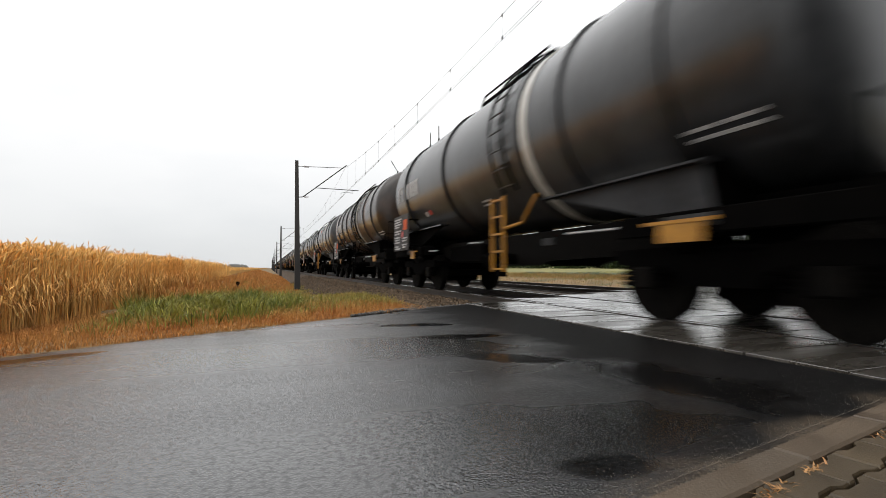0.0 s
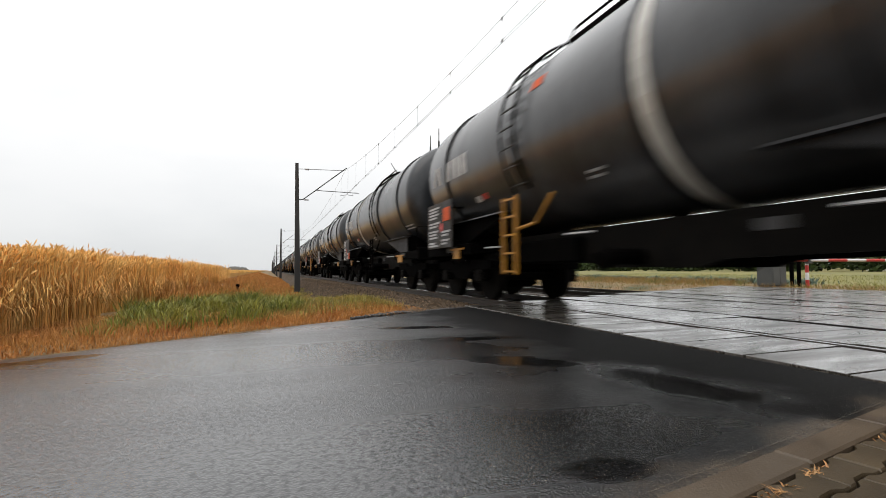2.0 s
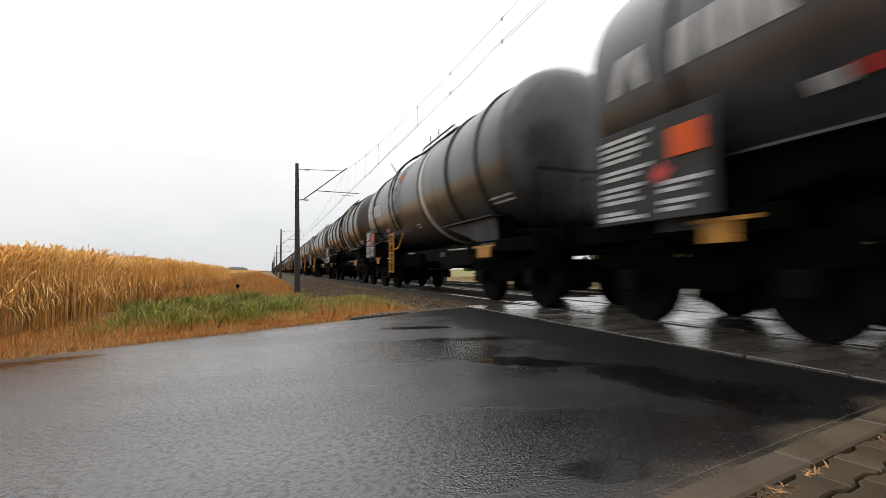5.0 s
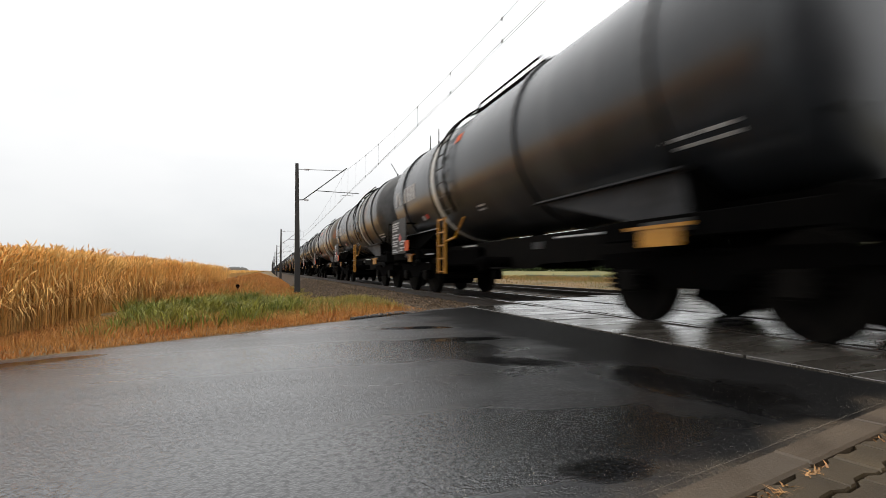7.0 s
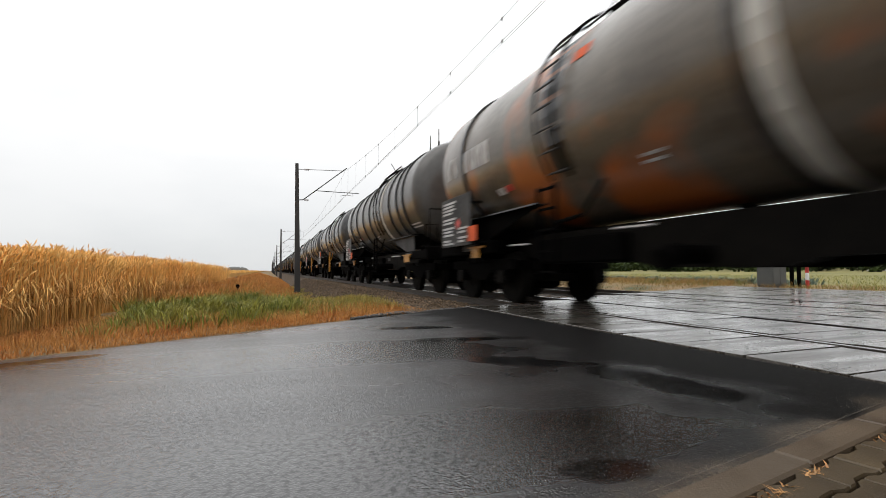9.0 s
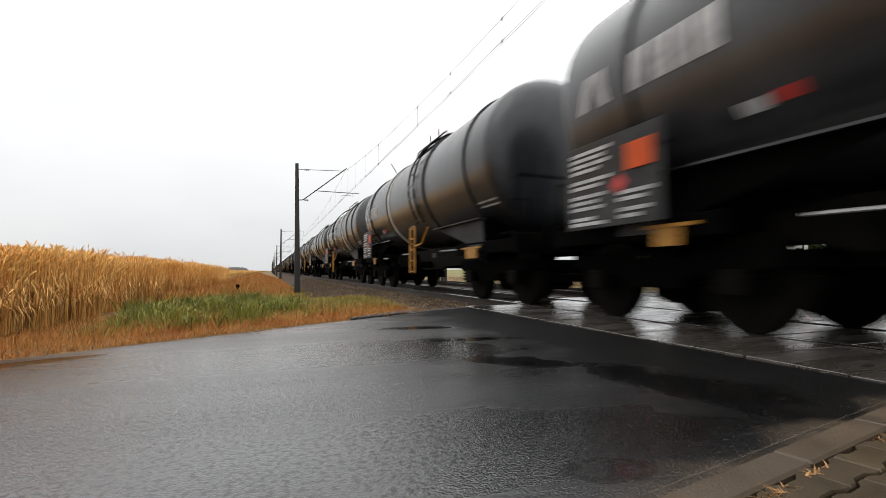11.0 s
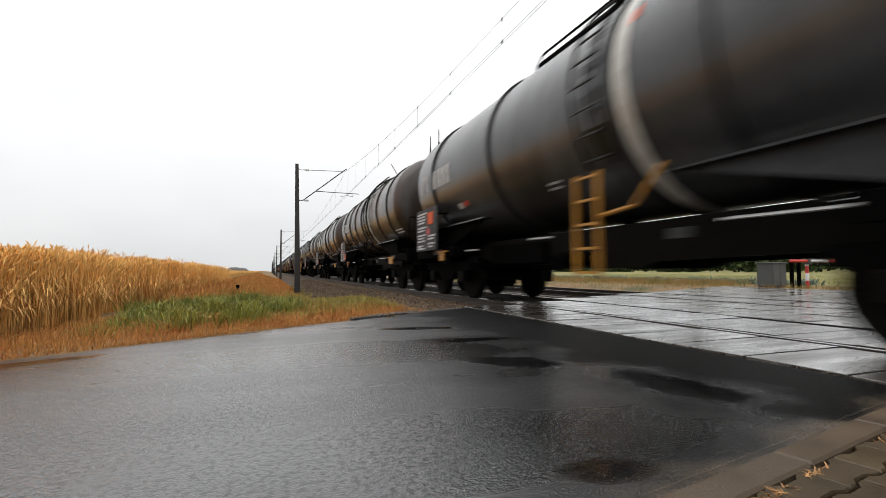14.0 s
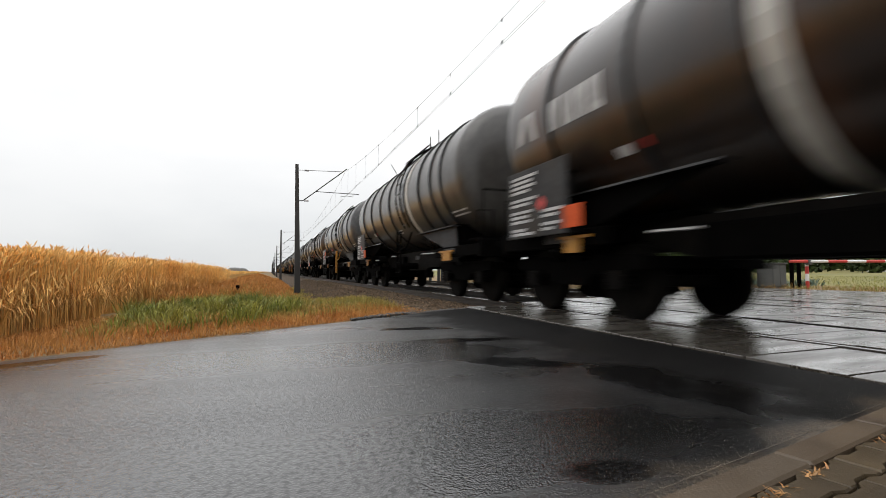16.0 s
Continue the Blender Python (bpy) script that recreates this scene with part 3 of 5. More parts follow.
def build_ballast():
    n = 9000
    x = rng.uniform(1.9, 3.75, n)
    y = 6.2 + 40 * rng.random(n) ** 1.9
    keep = y > road_edge(x) + 0.12
    x, y = x[keep], y[keep]
    scatter_stones("ballast", "coarse grey-brown ballast stones along the track", np.stack([x, y, ground_z(x, y) + 0.012], 1), rng.uniform(0.018, 0.036, len(x)), M_stone)
    n = 7000
    x, y = rng.uniform(3.2, 4.1, n), 7.3 + 30 * rng.random(n) ** 1.6
    keep = y > road_edge(x) + 0.15
    x, y = x[keep], y[keep]
    scatter_stones("ballast", "brown-grey ballast stones filling the space between sleepers", np.stack([x, y, rng.uniform(-0.19, -0.15, len(x))], 1), rng.uniform(0.02, 0.038, len(x)), M_stone)
    n = 3500
    x, y = rng.uniform(5.9, 12, n), rng.uniform(7.8, 34, n)
    keep = y > road_edge(x) + 0.1
    x, y = x[keep], y[keep]
    scatter_stones("ballast", "grey-brown ballast stones between the two tracks", np.stack([x, y, ground_z(x, y) + 0.012], 1), rng.uniform(0.02, 0.042, len(x)), M_stone)
    n = 1800
    x = rng.uniform(0.9, 3.1, n)
    y = road_edge(x) + rng.uniform(-0.05, 0.4, n) * np.clip((x - 0.8) / 1.6, 0.1, 1)
    scatter_stones("gravel", "dark loose gravel along the edge of the asphalt", np.stack([x, y, np.maximum(ground_z(x, y), -0.05) + 0.01], 1), rng.uniform(0.007, 0.022, n), M_darkstone)
    n = 6500
    x = rng.uniform(0.4, 3.2, n)
    y = 0.95 + 0.16 * (x - 1) + rng.random(n) ** 3.2 * 2.4
    scatter_stones("grit", "loose grit scattered on the wet asphalt", np.stack([x, y, np.full(n, 0.0003)], 1), rng.uniform(0.0004, 0.0015, n), M_grit)


build_ballast()


# ---- plants ----
def blade_field(name, label, category, pts, height, width, lean, mat):
    """Bent tapering blades, one island each."""
    n = len(pts)
    a, b = rng.uniform(0, 6.28, n), rng.uniform(0, 6.28, n)
    side = np.stack([np.cos(a), np.sin(a), np.zeros(n)], 1) * (width / 2)[:, None]
    out = np.stack([np.cos(b), np.sin(b), np.zeros(n)], 1) * (lean * height)[:, None]
    up = np.zeros((n, 3))
    up[:, 2] = height
    v = np.stack([pts - side, pts + side, pts + up * 0.6 + out * 0.35 - side * 0.8, pts + up * 0.6 + out * 0.35 + side * 0.8, pts + up * (1 - 0.3 * np.minimum(lean, 1))[:, None] + out], 1)
    i = (np.arange(n) * 5)[:, None]
    quads = np.concatenate([i, i + 1, i + 3, i + 2], 1).tolist()
    tris = np.concatenate([i + 2, i + 3, i + 4], 1).tolist()
    return tagged(new(name, raw(name, v.reshape(-1, 3), quads + tris, mat)), label, category, kind="stuff")


def wheat_edge_ok(x, y):
    return (x < -2.0 + 0.12 * np.sin(y * 2.3) + 0.1 * np.sin(y * 5.1)) & (y > road_edge(x) + 1.15 + 0.1 * np.sin(x * 4))


def build_wheat():
    # single stalks with drooping ears in the part beside the road
    n1 = 26000
    x1, y1 = -2.0 - 1.5 * rng.random(n1) ** 1.3, 4.4 + 16 * rng.random(n1) ** 1.5
    n2 = 34000
    x2, y2 = -2.0 - 14 * rng.random(n2) ** 1.2, 3.5 + 22 * rng.random(n2) ** 1.3
    x, y = np.concatenate([x1, x2]), np.concatenate([y1, y2])
    x = x + 0.18 * np.sin(y * 2.3) * (x > -3)
    keep = wheat_edge_ok(x, y) | ((x < -1.85) & (rng.random(len(x)) < 0.1) & (y > road_edge(x) + 1.0))
    x, y = x[keep], y[keep]
    n = len(x)
    base = np.stack([x, y, ground_z(x, y)], 1)
    h = rng.normal(0.675, 0.05, n) + 0.03 * np.sin(x * 1.7) * np.sin(y * 1.3)
    a, b = rng.uniform(0, 6.28, n), rng.uniform(0, 6.28, n)
    lean = np.abs(rng.normal(0, 0.1, n)) + (rng.random(n) < 0.06) * rng.uniform(0.2, 0.6, n)
    side = np.stack([np.cos(a), np.sin(a), 0 * a], 1)
    out = np.stack([np.cos(b), np.sin(b), 0 * b], 1)
    up = np.array([0, 0, 1.0])
    wst = rng.uniform(0.0022, 0.0038, n)[:, None]
    top = base + up * (h * np.cos(np.minimum(lean, 0.9)))[:, None] + out * (h * lean)[:, None]
    droop = rng.uniform(0.2, 1.1, n)[:, None]
    el = rng.uniform(0.07, 0.11, n)[:, None]
    tip = top + (out * np.sin(droop) + up * np.cos(droop)) * el
    mid = (top + tip) / 2 + up * 0.008
    ew = rng.uniform(0.006, 0.010, n)[:, None]
    cross = np.cross(tip - top, side)
    cross /= np.linalg.norm(cross, axis=1)[:, None] + 1e-9
    lb = base + (top - base) * rng.uniform(0.3, 0.75, n)[:, None]
    c = rng.uniform(0, 6.28, n)
    ldir = np.stack([np.cos(c), np.sin(c), 0 * c], 1)
    lw = np.stack([-np.sin(c), np.cos(c), 0 * c], 1) * 0.005
    ll = rng.uniform(0.08, 0.22, n)[:, None]
    v = np.stack([base - side * wst, base + side * wst, top + side * wst * 0.7, top - side * wst * 0.7,
                  mid - side * ew, mid + cross * ew, mid + side * ew, mid - cross * ew, tip,
                  lb - lw, lb + lw, lb + ldir * ll * 0.6 + up * ll * 0.25 - lw, lb + ldir * ll * 0.6 + up * ll * 0.25 + lw, lb + ldir * ll - up * ll * 0.35], 1)
    i = (np.arange(n) * 14)[:, None]
    quads = np.concatenate([i, i + 1, i + 2, i + 3], 1).tolist() + np.concatenate([i + 9, i + 10, i + 12, i + 11], 1).tolist()
    t = [(3, 4, 5), (3, 5, 6), (3, 6, 7), (3, 7, 4), (8, 5, 4), (8, 6, 5), (8, 7, 6), (8, 4, 7), (11, 12, 13)]
    tris = np.concatenate([np.concatenate([i + q for q in tri], 1) for tri in t]).tolist()
    tagged(new("wheat", raw("wheat", v.reshape(-1, 3), quads + tris, M_wheat)), "ripe golden wheat with drooping ears beside the road", "wheat", kind="stuff")
    # the body of the crop behind the first rows, and the far field
    xs = np.concatenate([-np.geomspace(3.1, 700, 70)[::-1]])
    ys = np.concatenate([np.arange(3.0, 30, 0.35), np.geomspace(30, 900, 60)])
    gx, gy = np.meshgrid(xs, ys)
    lump = np.array([noise.noise(Vector((float(p) * 1.1, float(q) * 1.1, 0))) for p, q in zip(gx.ravel(), gy.ravel())]).reshape(gx.shape)
    gy2 = np.maximum(gy, road_edge(gx) + 2.4)
    z = ground_z(gx, gy2) + 0.5 + 0.06 * lump + 0.1 * ease(gy2, 12, 40)
    k = np.arange(gx.size).reshape(gx.shape)
    edge = np.concatenate([k[:, -1], k[0, ::-1][1:]])
    verts = np.stack([gx.ravel(), gy2.ravel(), z.ravel()], 1)
    skirt = verts[edge].copy()
    skirt[:, 2] = -0.3
    faces = np.stack([k[:-1, :-1].ravel(), k[:-1, 1:].ravel(), k[1:, 1:].ravel(), k[1:, :-1].ravel()], 1).tolist()
    m = len(verts)
    col = k[:, -1]
    faces += [(int(col[j]), int(col[j + 1]), m + j + 1, m + j) for j in range(len(col) - 1)]
    tagged(new("wheat_crop", raw("wheat_crop", np.concatenate([verts, skirt]), faces, M_canopy)), "dense body of the ripe wheat field", "wheat", kind="stuff")
    n = 26000
    d = 8 + 110 * rng.random(n) ** 2.0
    x = -2.1 - d * 0.9 * rng.random(n) ** 1.2
    y = d
    keep = wheat_edge_ok(x, y)
    x, y, d = x[keep], y[keep], d[keep]
    blade_field("wheat_ears", "pale ripe ears over the wheat field", "wheat", np.stack([x, y, ground_z(x, y) + 0.4], 1), rng.uniform(0.18, 0.32, len(x)), 0.006 + d * 0.0006, np.abs(rng.normal(0, 0.35, len(x))), M_wheat)
    # a few tall weed stems standing over the crop
    n = 60
    x, y = rng.uniform(-5, -2.1, n), rng.uniform(4.9, 12, n)
    keep = wheat_edge_ok(x, y)
    x, y = x[keep], y[keep]
    blade_field("weed_stems", "thin grey-brown weed stems over the wheat", "weeds", np.stack([x, y, ground_z(x, y)], 1), rng.uniform(0.8, 0.98, len(x)), np.full(len(x), 0.005), rng.uniform(0.02, 0.15, len(x)), M_soil)


build_wheat()


def build_verges():
    n = 42000
    x = rng.uniform(-3.6, 2.4, n)
    y = road_edge(x) + 0.02 + 2.6 * rng.random(n) ** 1.4
    keep = (x > -2.2) | (y < road_edge(x) + 1.5)
    x, y = x[keep], y[keep]
    near = (y - road_edge(x))
    h = rng.uniform(0.035, 0.09, len(x)) * (0.5 + 0.8 * ease(near, 0, 0.7)) * (1 - 0.4 * ease(x, 1.2, 2.4))
    blade_field("dry_grass", "short dry reddish-brown grass along the road edge", "grass", np.stack([x, y, ground_z(x, y)], 1), h, rng.uniform(0.003, 0.006, len(x)), rng.uniform(0.2, 1.1, len(x)), M_dry)
    n = 52000
    x = rng.uniform(-1.5, 2.15, n)
    y = road_edge(x) + 0.75 + 36 * rng.random(n) ** 2.2
    x = x + 0.1 * np.sin(y)
    d = y
    keep = rng.random(n) < np.clip(0.1 + 0.9 * ease(y - road_edge(x), 0.6, 2.2), 0, 1)
    x, y, d = x[keep], y[keep], d[keep]
    h = rng.uniform(0.06, 0.16, len(x)) * (1 - 0.5 * ease(x, 1.6, 2.1))
    blade_field("grass", "green and yellowish meadow grass between field and track", "grass", np.stack([x, y, ground_z(x, y)], 1), h, 0.003 + d * 0.0006, rng.uniform(0.1, 0.9, len(x)), M_grass)
    n = 16000
    x = rng.normal(-0.7, 0.6, n)
    y = rng.normal(7.1, 0.9, n) + 0.5 * (x + 0.5)
    keep = (y > road_edge(x) + 0.5) & (x > -1.6 - 0.1 * (y - 6.5)) & (x < 1.2)
    x, y = x[keep], y[keep]
    clump = np.array([noise.noise(Vector((float(p) * 2.4, float(q) * 2.4, 5))) for p, q in zip(x, y)])
    keep = clump > -0.12
    x, y, clump = x[keep], y[keep], clump[keep]
    h = (0.13 + 0.24 * np.clip(clump + 0.1, 0, 1)) * rng.uniform(0.6, 1.3, len(x))
    blade_field("weeds", "lush bright green weeds beside the wheat", "weeds", np.stack([x, y, ground_z(x, y)], 1), h, rng.uniform(0.006, 0.014, len(x)), rng.uniform(0.2, 1.0, len(x)), M_weed)
    n = 22000
    x = rng.uniform(-2.2, 1.8, n)
    y = 9 + 90 * rng.random(n) ** 1.8
    keep = (x < -1.2) | (y > 20 + 6 * x)
    x, y = x[keep], y[keep]
    n = len(x)
    blade_field("verge_grass", "tall yellow-brown grass on the slope to the track", "grass", np.stack([x, y, ground_z(x, y)], 1), rng.uniform(0.1, 0.34, n) * (1 - 0.4 * ease(x, 1.0, 2.0)), 0.004 + y * 0.0009, rng.uniform(0.1, 0.8, n), M_dry)
    n = 2600
    x = rng.normal(1.45, 0.28, n)
    y = rng.normal(8.6, 0.9, n)
    keep = y > road_edge(x) + 0.5
    x, y = x[keep], y[keep]
    blade_field("tall_grass", "tall green grass tuft at the foot of the ballast", "grass", np.stack([x, y, ground_z(x, y)], 1), rng.uniform(0.08, 0.2, len(x)), rng.uniform(0.005, 0.01, len(x)), rng.uniform(0.1, 0.6, len(x)), M_grass)
    n = 34000
    x = rng.uniform(12.0, 24, n)
    y = rng.uniform(3.0, 40, n)
    keep = (y > road_edge(x) + 0.1) | ((x > 16.7) & (x < 18.5))
    x, y = x[keep], y[keep]
    blade_field("dry_grass", "dry yellow-brown grass on the verge beyond the tracks", "grass", np.stack([x, y, ground_z(x, y)], 1), rng.uniform(0.05, 0.17, len(x)) * (1 + 1.5 * ease(x, 16.5, 19)), rng.uniform(0.007, 0.016, len(x)), rng.uniform(0.2, 1.0, len(x)), M_hay)
    n = 30000
    x, y = 18.4 + 26 * rng.random(n) ** 1.5, rng.uniform(-6, 45, n)
    keep = (x > 25) | (y < 12.5)
    x, y = x[keep], y[keep]
    blade_field("meadow_grass", "low yellow-green grass on the field beyond the tracks", "grass", np.stack([x, y, ground_z(x, y)], 1), rng.uniform(0.06, 0.18, len(x)), rng.uniform(0.006, 0.016, len(x)), rng.uniform(0.1, 0.6, len(x)), M_weed)
    n = 5200
    x, y = rng.normal(23.4, 0.5, n), rng.uniform(13.5, 38, n)
    clump = np.array([noise.noise(Vector((float(p) * 1.6, float(q) * 1.2, 9))) for p, q in zip(x, y)])
    x, y, clump = x[clump > -0.2], y[clump > -0.2], clump[clump > -0.2]
    blade_field("field_weeds", "row of blue-green leafy weeds at the field's edge", "weeds", np.stack([x, y, ground_z(x, y)], 1), (0.3 + 0.35 * np.clip(clump, 0, 1)) * rng.uniform(0.6, 1.2, len(x)), rng.uniform(0.03, 0.08, len(x)), rng.uniform(0.3, 1.4, len(x)), M_kale)


build_verges()


def build_far_trees():
    # hedge and wood at the end of the far field
    def tree(at, size, label):
        t = thing("tree", label, "tree", "trees along the far field", at=at)
        bm = bmesh.new()
        rod(bm, (0, 0, -0.5), (0, 0, size * 0.5), size * 0.04, 7, size * 0.02)
        for q in range(4):
            an = q * 1.7
            rod(bm, (0, 0, size * 0.3), (math.cos(an) * size * 0.25, math.sin(an) * size * 0.25, size * 0.62), size * 0.016, 5, size * 0.006)
        part("trunk", bm, M_bark, t)
        n = 900
        c = rng.normal(0, 1, (16, 3)) * np.array((0.26, 0.26, 0.22)) * size + np.array((0, 0, size * 0.4))
        p = c[rng.integers(0, 16, n)] + rng.normal(0, 1, (n, 3)) * size * 0.085
        u = rng.normal(0, 1, (n, 3))
        w = np.cross(u, rng.normal(0, 1, (n, 3)))
        u *= (size * 0.045 / np.linalg.norm(u, axis=1))[:, None]
        w *= (size * 0.03 / np.linalg.norm(w, axis=1))[:, None]
        v = np.stack([p - u, p - w, p + u, p + w], 1).reshape(-1, 3)
        f = np.arange(n * 4).reshape(n, 4)
        crown = new("crown", raw("crown", v, f, M_leaf))
        crown.parent = t
        return t

    base = [tree((88, 42, 0.7), 7.5, "dark green leafy tree in the far hedge"), tree((104, 30, 0.8), 9.5, "tall dark green tree in the far hedge")]
    for k in range(44):
        x = 88 + 14 * rng.random()
        y = -8 + k * 2.8
        z = float(ground_z(x, y))
        copy_thing(base[k % 2], Matrix.Translation((x, y, z - 0.1)) @ Matrix.Rotation(k * 1.3, 4, "Z") @ Matrix.Diagonal((1, 1, 0.75 + 0.4 * rng.random(), 1)))
    n = 13000
    p = np.stack([rng.uniform(65, 68, n), rng.uniform(-10, 150, n), 0.5 + 2.0 * rng.random(n) ** 0.8], 1)
    p[:, 2] += 0.35 * np.sin(p[:, 1] * 0.4) + 0.2 * np.sin(p[:, 1] * 1.3)
    u = rng.normal(0, 1, (n, 3))
    w = np.cross(u, rng.normal(0, 1, (n, 3)))
    u *= (0.36 / np.linalg.norm(u, axis=1))[:, None]
    w *= (0.26 / np.linalg.norm(w, axis=1))[:, None]
    v = np.stack([p - u, p - w, p + u, p + w], 1).reshape(-1, 3)
    tagged(new("hedge", raw("hedge", v, np.arange(n * 4).reshape(n, 4), M_leaf)), "dense dark green hedge along the far field", "hedge", kind="stuff")
    # distant wooded skyline behind the wheat
    n = 90
    pts, faces = [], []
    for row, (y0, x0, x1, hh) in enumerate(((760, -190, -52, 13), (620, -52, -24, 9))):
        i0 = len(pts)
        for q in range(n):
            x = x0 + (x1 - x0) * q / (n - 1)
            z = hh * (0.55 + 0.35 * noise.noise(Vector((x * 0.06, row, 0))) + 0.12 * noise.noise(Vector((x * 0.5, row, 3)))) * min(1, 6 * q / n, 6 * (n - 1 - q) / n + 0.15)
            for dy, dz in ((0, -3), (0, z * 0.8), (6, z), (20, z * 0.7), (24, -3)):
                pts.append((x, y0 + dy, dz))
        for q in range(n - 1):
            for r in range(4):
                a = i0 + q * 5 + r
                faces.append((a, a + 5, a + 6, a + 1))
    tagged(new("far_woods", raw("far_woods", pts, faces, M_far)), "wooded skyline behind the wheat field, haze painted into its grey", "woods", kind="stuff")
    bush = thing("bush", "lone bush far out over the wheat, greyed by painted haze", "bush", at=(-62, 338, 0.4))
    n = 260
    p = rng.normal(0, 1, (n, 3)) * (1.5, 1.3, 0.8) + (0, 0, 5.6)
    u = rng.normal(0, 0.5, (n, 3))
    w = np.cross(u, rng.normal(0, 1, (n, 3)))
    w *= (0.45 / np.linalg.norm(w, axis=1))[:, None]
    v = np.stack([p - u, p - w, p + u, p + w], 1).reshape(-1, 3)
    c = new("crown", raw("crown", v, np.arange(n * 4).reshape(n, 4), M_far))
    c.parent = bush
    bm = bmesh.new()
    rod(bm, (0, 0, -0.6), (0, 0, 5.4), 0.25, 6, 0.12)
    part("trunk", bm, M_bark, bush)


build_far_trees()


# ---- catenary ----
def build_mast(y, lean, first=False):
    mast = thing("catenary_mast", "dark tapered railway catenary mast with a tubular cantilever", "mast", "catenary masts along the track", at=(1.72, y, 0))
    bm = bmesh.new()
    box(bm, -0.19, -0.19, -1.05, 0.19, 0.19, 7.76)
    for v in bm.verts:
        if v.co.z > 0:
            v.co.x, v.co.y = v.co.x * 0.55 - lean, v.co.y * 0.55
    part("pole", bm, M_pole, mast)
    bm = bmesh.new()
    box(bm, -0.24, -0.24, -1.45, 0.24, 0.24, -0.9, 0.03)
    part("footing", bm, M_pole, mast)
    bm = bmesh.new()
    rod(bm, (-lean * 0.95, 0, 7.38), (3.0, 0, 7.5), 0.02, 6)
    part("top_tie", bm, M_wire, mast)
    bm = bmesh.new()
    pipe(bm, [(-lean * 0.6, 0, 5.3), (0.28, 0, 5.34), (3.15, 0, 7.7)], 0.035, 8)
    part("cantilever", bm, M_pole, mast)
    bm = bmesh.new()
    rod(bm, (1.1, 0, 6.0), (4.0, 0, 5.98), 0.025, 6)
    part("registration_tube", bm, M_pole, mast)
    bm = bmesh.new()
    pipe(bm, [(3.6, 0, 5.98), (3.6, 0, 5.78), (3.2, 0, 5.83), (2.75, 0, 5.74)], 0.018, 6)
    part("steady_arm", bm, M_wire, mast)
    for z, x in ((7.39, 0.35), (5.33, 0.35)):
        bm = bmesh.new()
        for q in range(5):
            rod(bm, (x + q * 0.06, 0, z), (x + q * 0.06 + 0.03, 0, z), 0.065, 8)
        part("insulator", bm, M_insul, mast, "brown ribbed porcelain insulator")
    return mast


MAST_STEP = 51.0
for q in range(-2, 10):
    near_mast = build_mast(31.5 + MAST_STEP * q, 0.15 if q == 0 else 0.03)
    copy_thing(near_mast, pose(12.1, 31.5 + MAST_STEP * q, 0, 0, 0, 180))


def build_wires():
    def stagger(y):
        k = (y - 31.5) / MAST_STEP
        return 4.72 + 0.22 * (1 - abs(((k + 1) % 2) - 1) * 2) * 0.5 - 0.05

    def carrier(y):
        u = ((y - 31.5) / MAST_STEP) % 1.0 - 0.5
        return 6.12 + 1.4 * (2 * u) ** 2

    def contact(y):
        u = ((y - 31.5) / MAST_STEP) % 1.0 - 0.5
        return 5.6 + 0.14 * (2 * u) ** 2

    ys = np.concatenate([np.arange(-70.5, 140, 3.0), np.arange(141, 480, 8.0)])
    cat = thing("overhead_line", "thin dark overhead contact wires with carrier and droppers", "overhead wires")
    bm = bmesh.new()
    pipe(bm, [(stagger(y), y, carrier(y)) for y in ys], 0.006, 5)
    part("carrier_wire", bm, M_wire, cat)
    for s in (-0.03, 0.03):
        bm = bmesh.new()
        pipe(bm, [(stagger(y) + s, y, contact(y)) for y in ys], 0.006, 5)
        part("contact_wire", bm, M_wire, cat)
    y = -19.3
    while y < 130:
        bm = bmesh.new()
        rod(bm, (stagger(y), y, contact(y)), (stagger(y), y, carrier(y)), 0.004, 4)
        rod(bm, (stagger(y), y, carrier(y) - 0.05), (stagger(y), y, carrier(y) + 0.03), 0.018, 5)
        rod(bm, (stagger(y), y, contact(y) - 0.02), (stagger(y), y, contact(y) + 0.06), 0.02, 5)
        part("dropper", bm, M_wire, cat)
        y += 3.1
    # wire of the second track
    far = thing("overhead_line", "thin overhead wires over the second track", "overhead wires")
    bm = bmesh.new()
    pipe(bm, [(TRACK_FAR, y, carrier(y)) for y in ys], 0.006, 5)
    part("carrier_wire", bm, M_wire, far)
    bm = bmesh.new()
    pipe(bm, [(TRACK_FAR, y, contact(y)) for y in ys], 0.006, 5)
    part("contact_wire", bm, M_wire, far)


build_wires()


def build_line_poles():
    for x, y, top, leanx in ((12.2, 32.8, 11.7, 0.0), (12.2, 34.8, 11.7, 0.0), (12.2, 45.0, 11.6, -0.7)):
        p = thing("utility_pole", "thin dark wooden line pole behind the tracks", "pole", "line poles behind the tracks", at=(x, y, -0.6))
        bm = bmesh.new()
        rod(bm, (0, 0, 0), (0, 0, top - 0.4), 0.13, 10, 0.07)
        part("shaft", bm, M_pole, p)
        bm = bmesh.new()
        rod(bm, (0, 0, top - 0.5), (leanx, 0, top + 0.6), 0.035, 6)
        part("spike", bm, M_pole, p)


build_line_poles()


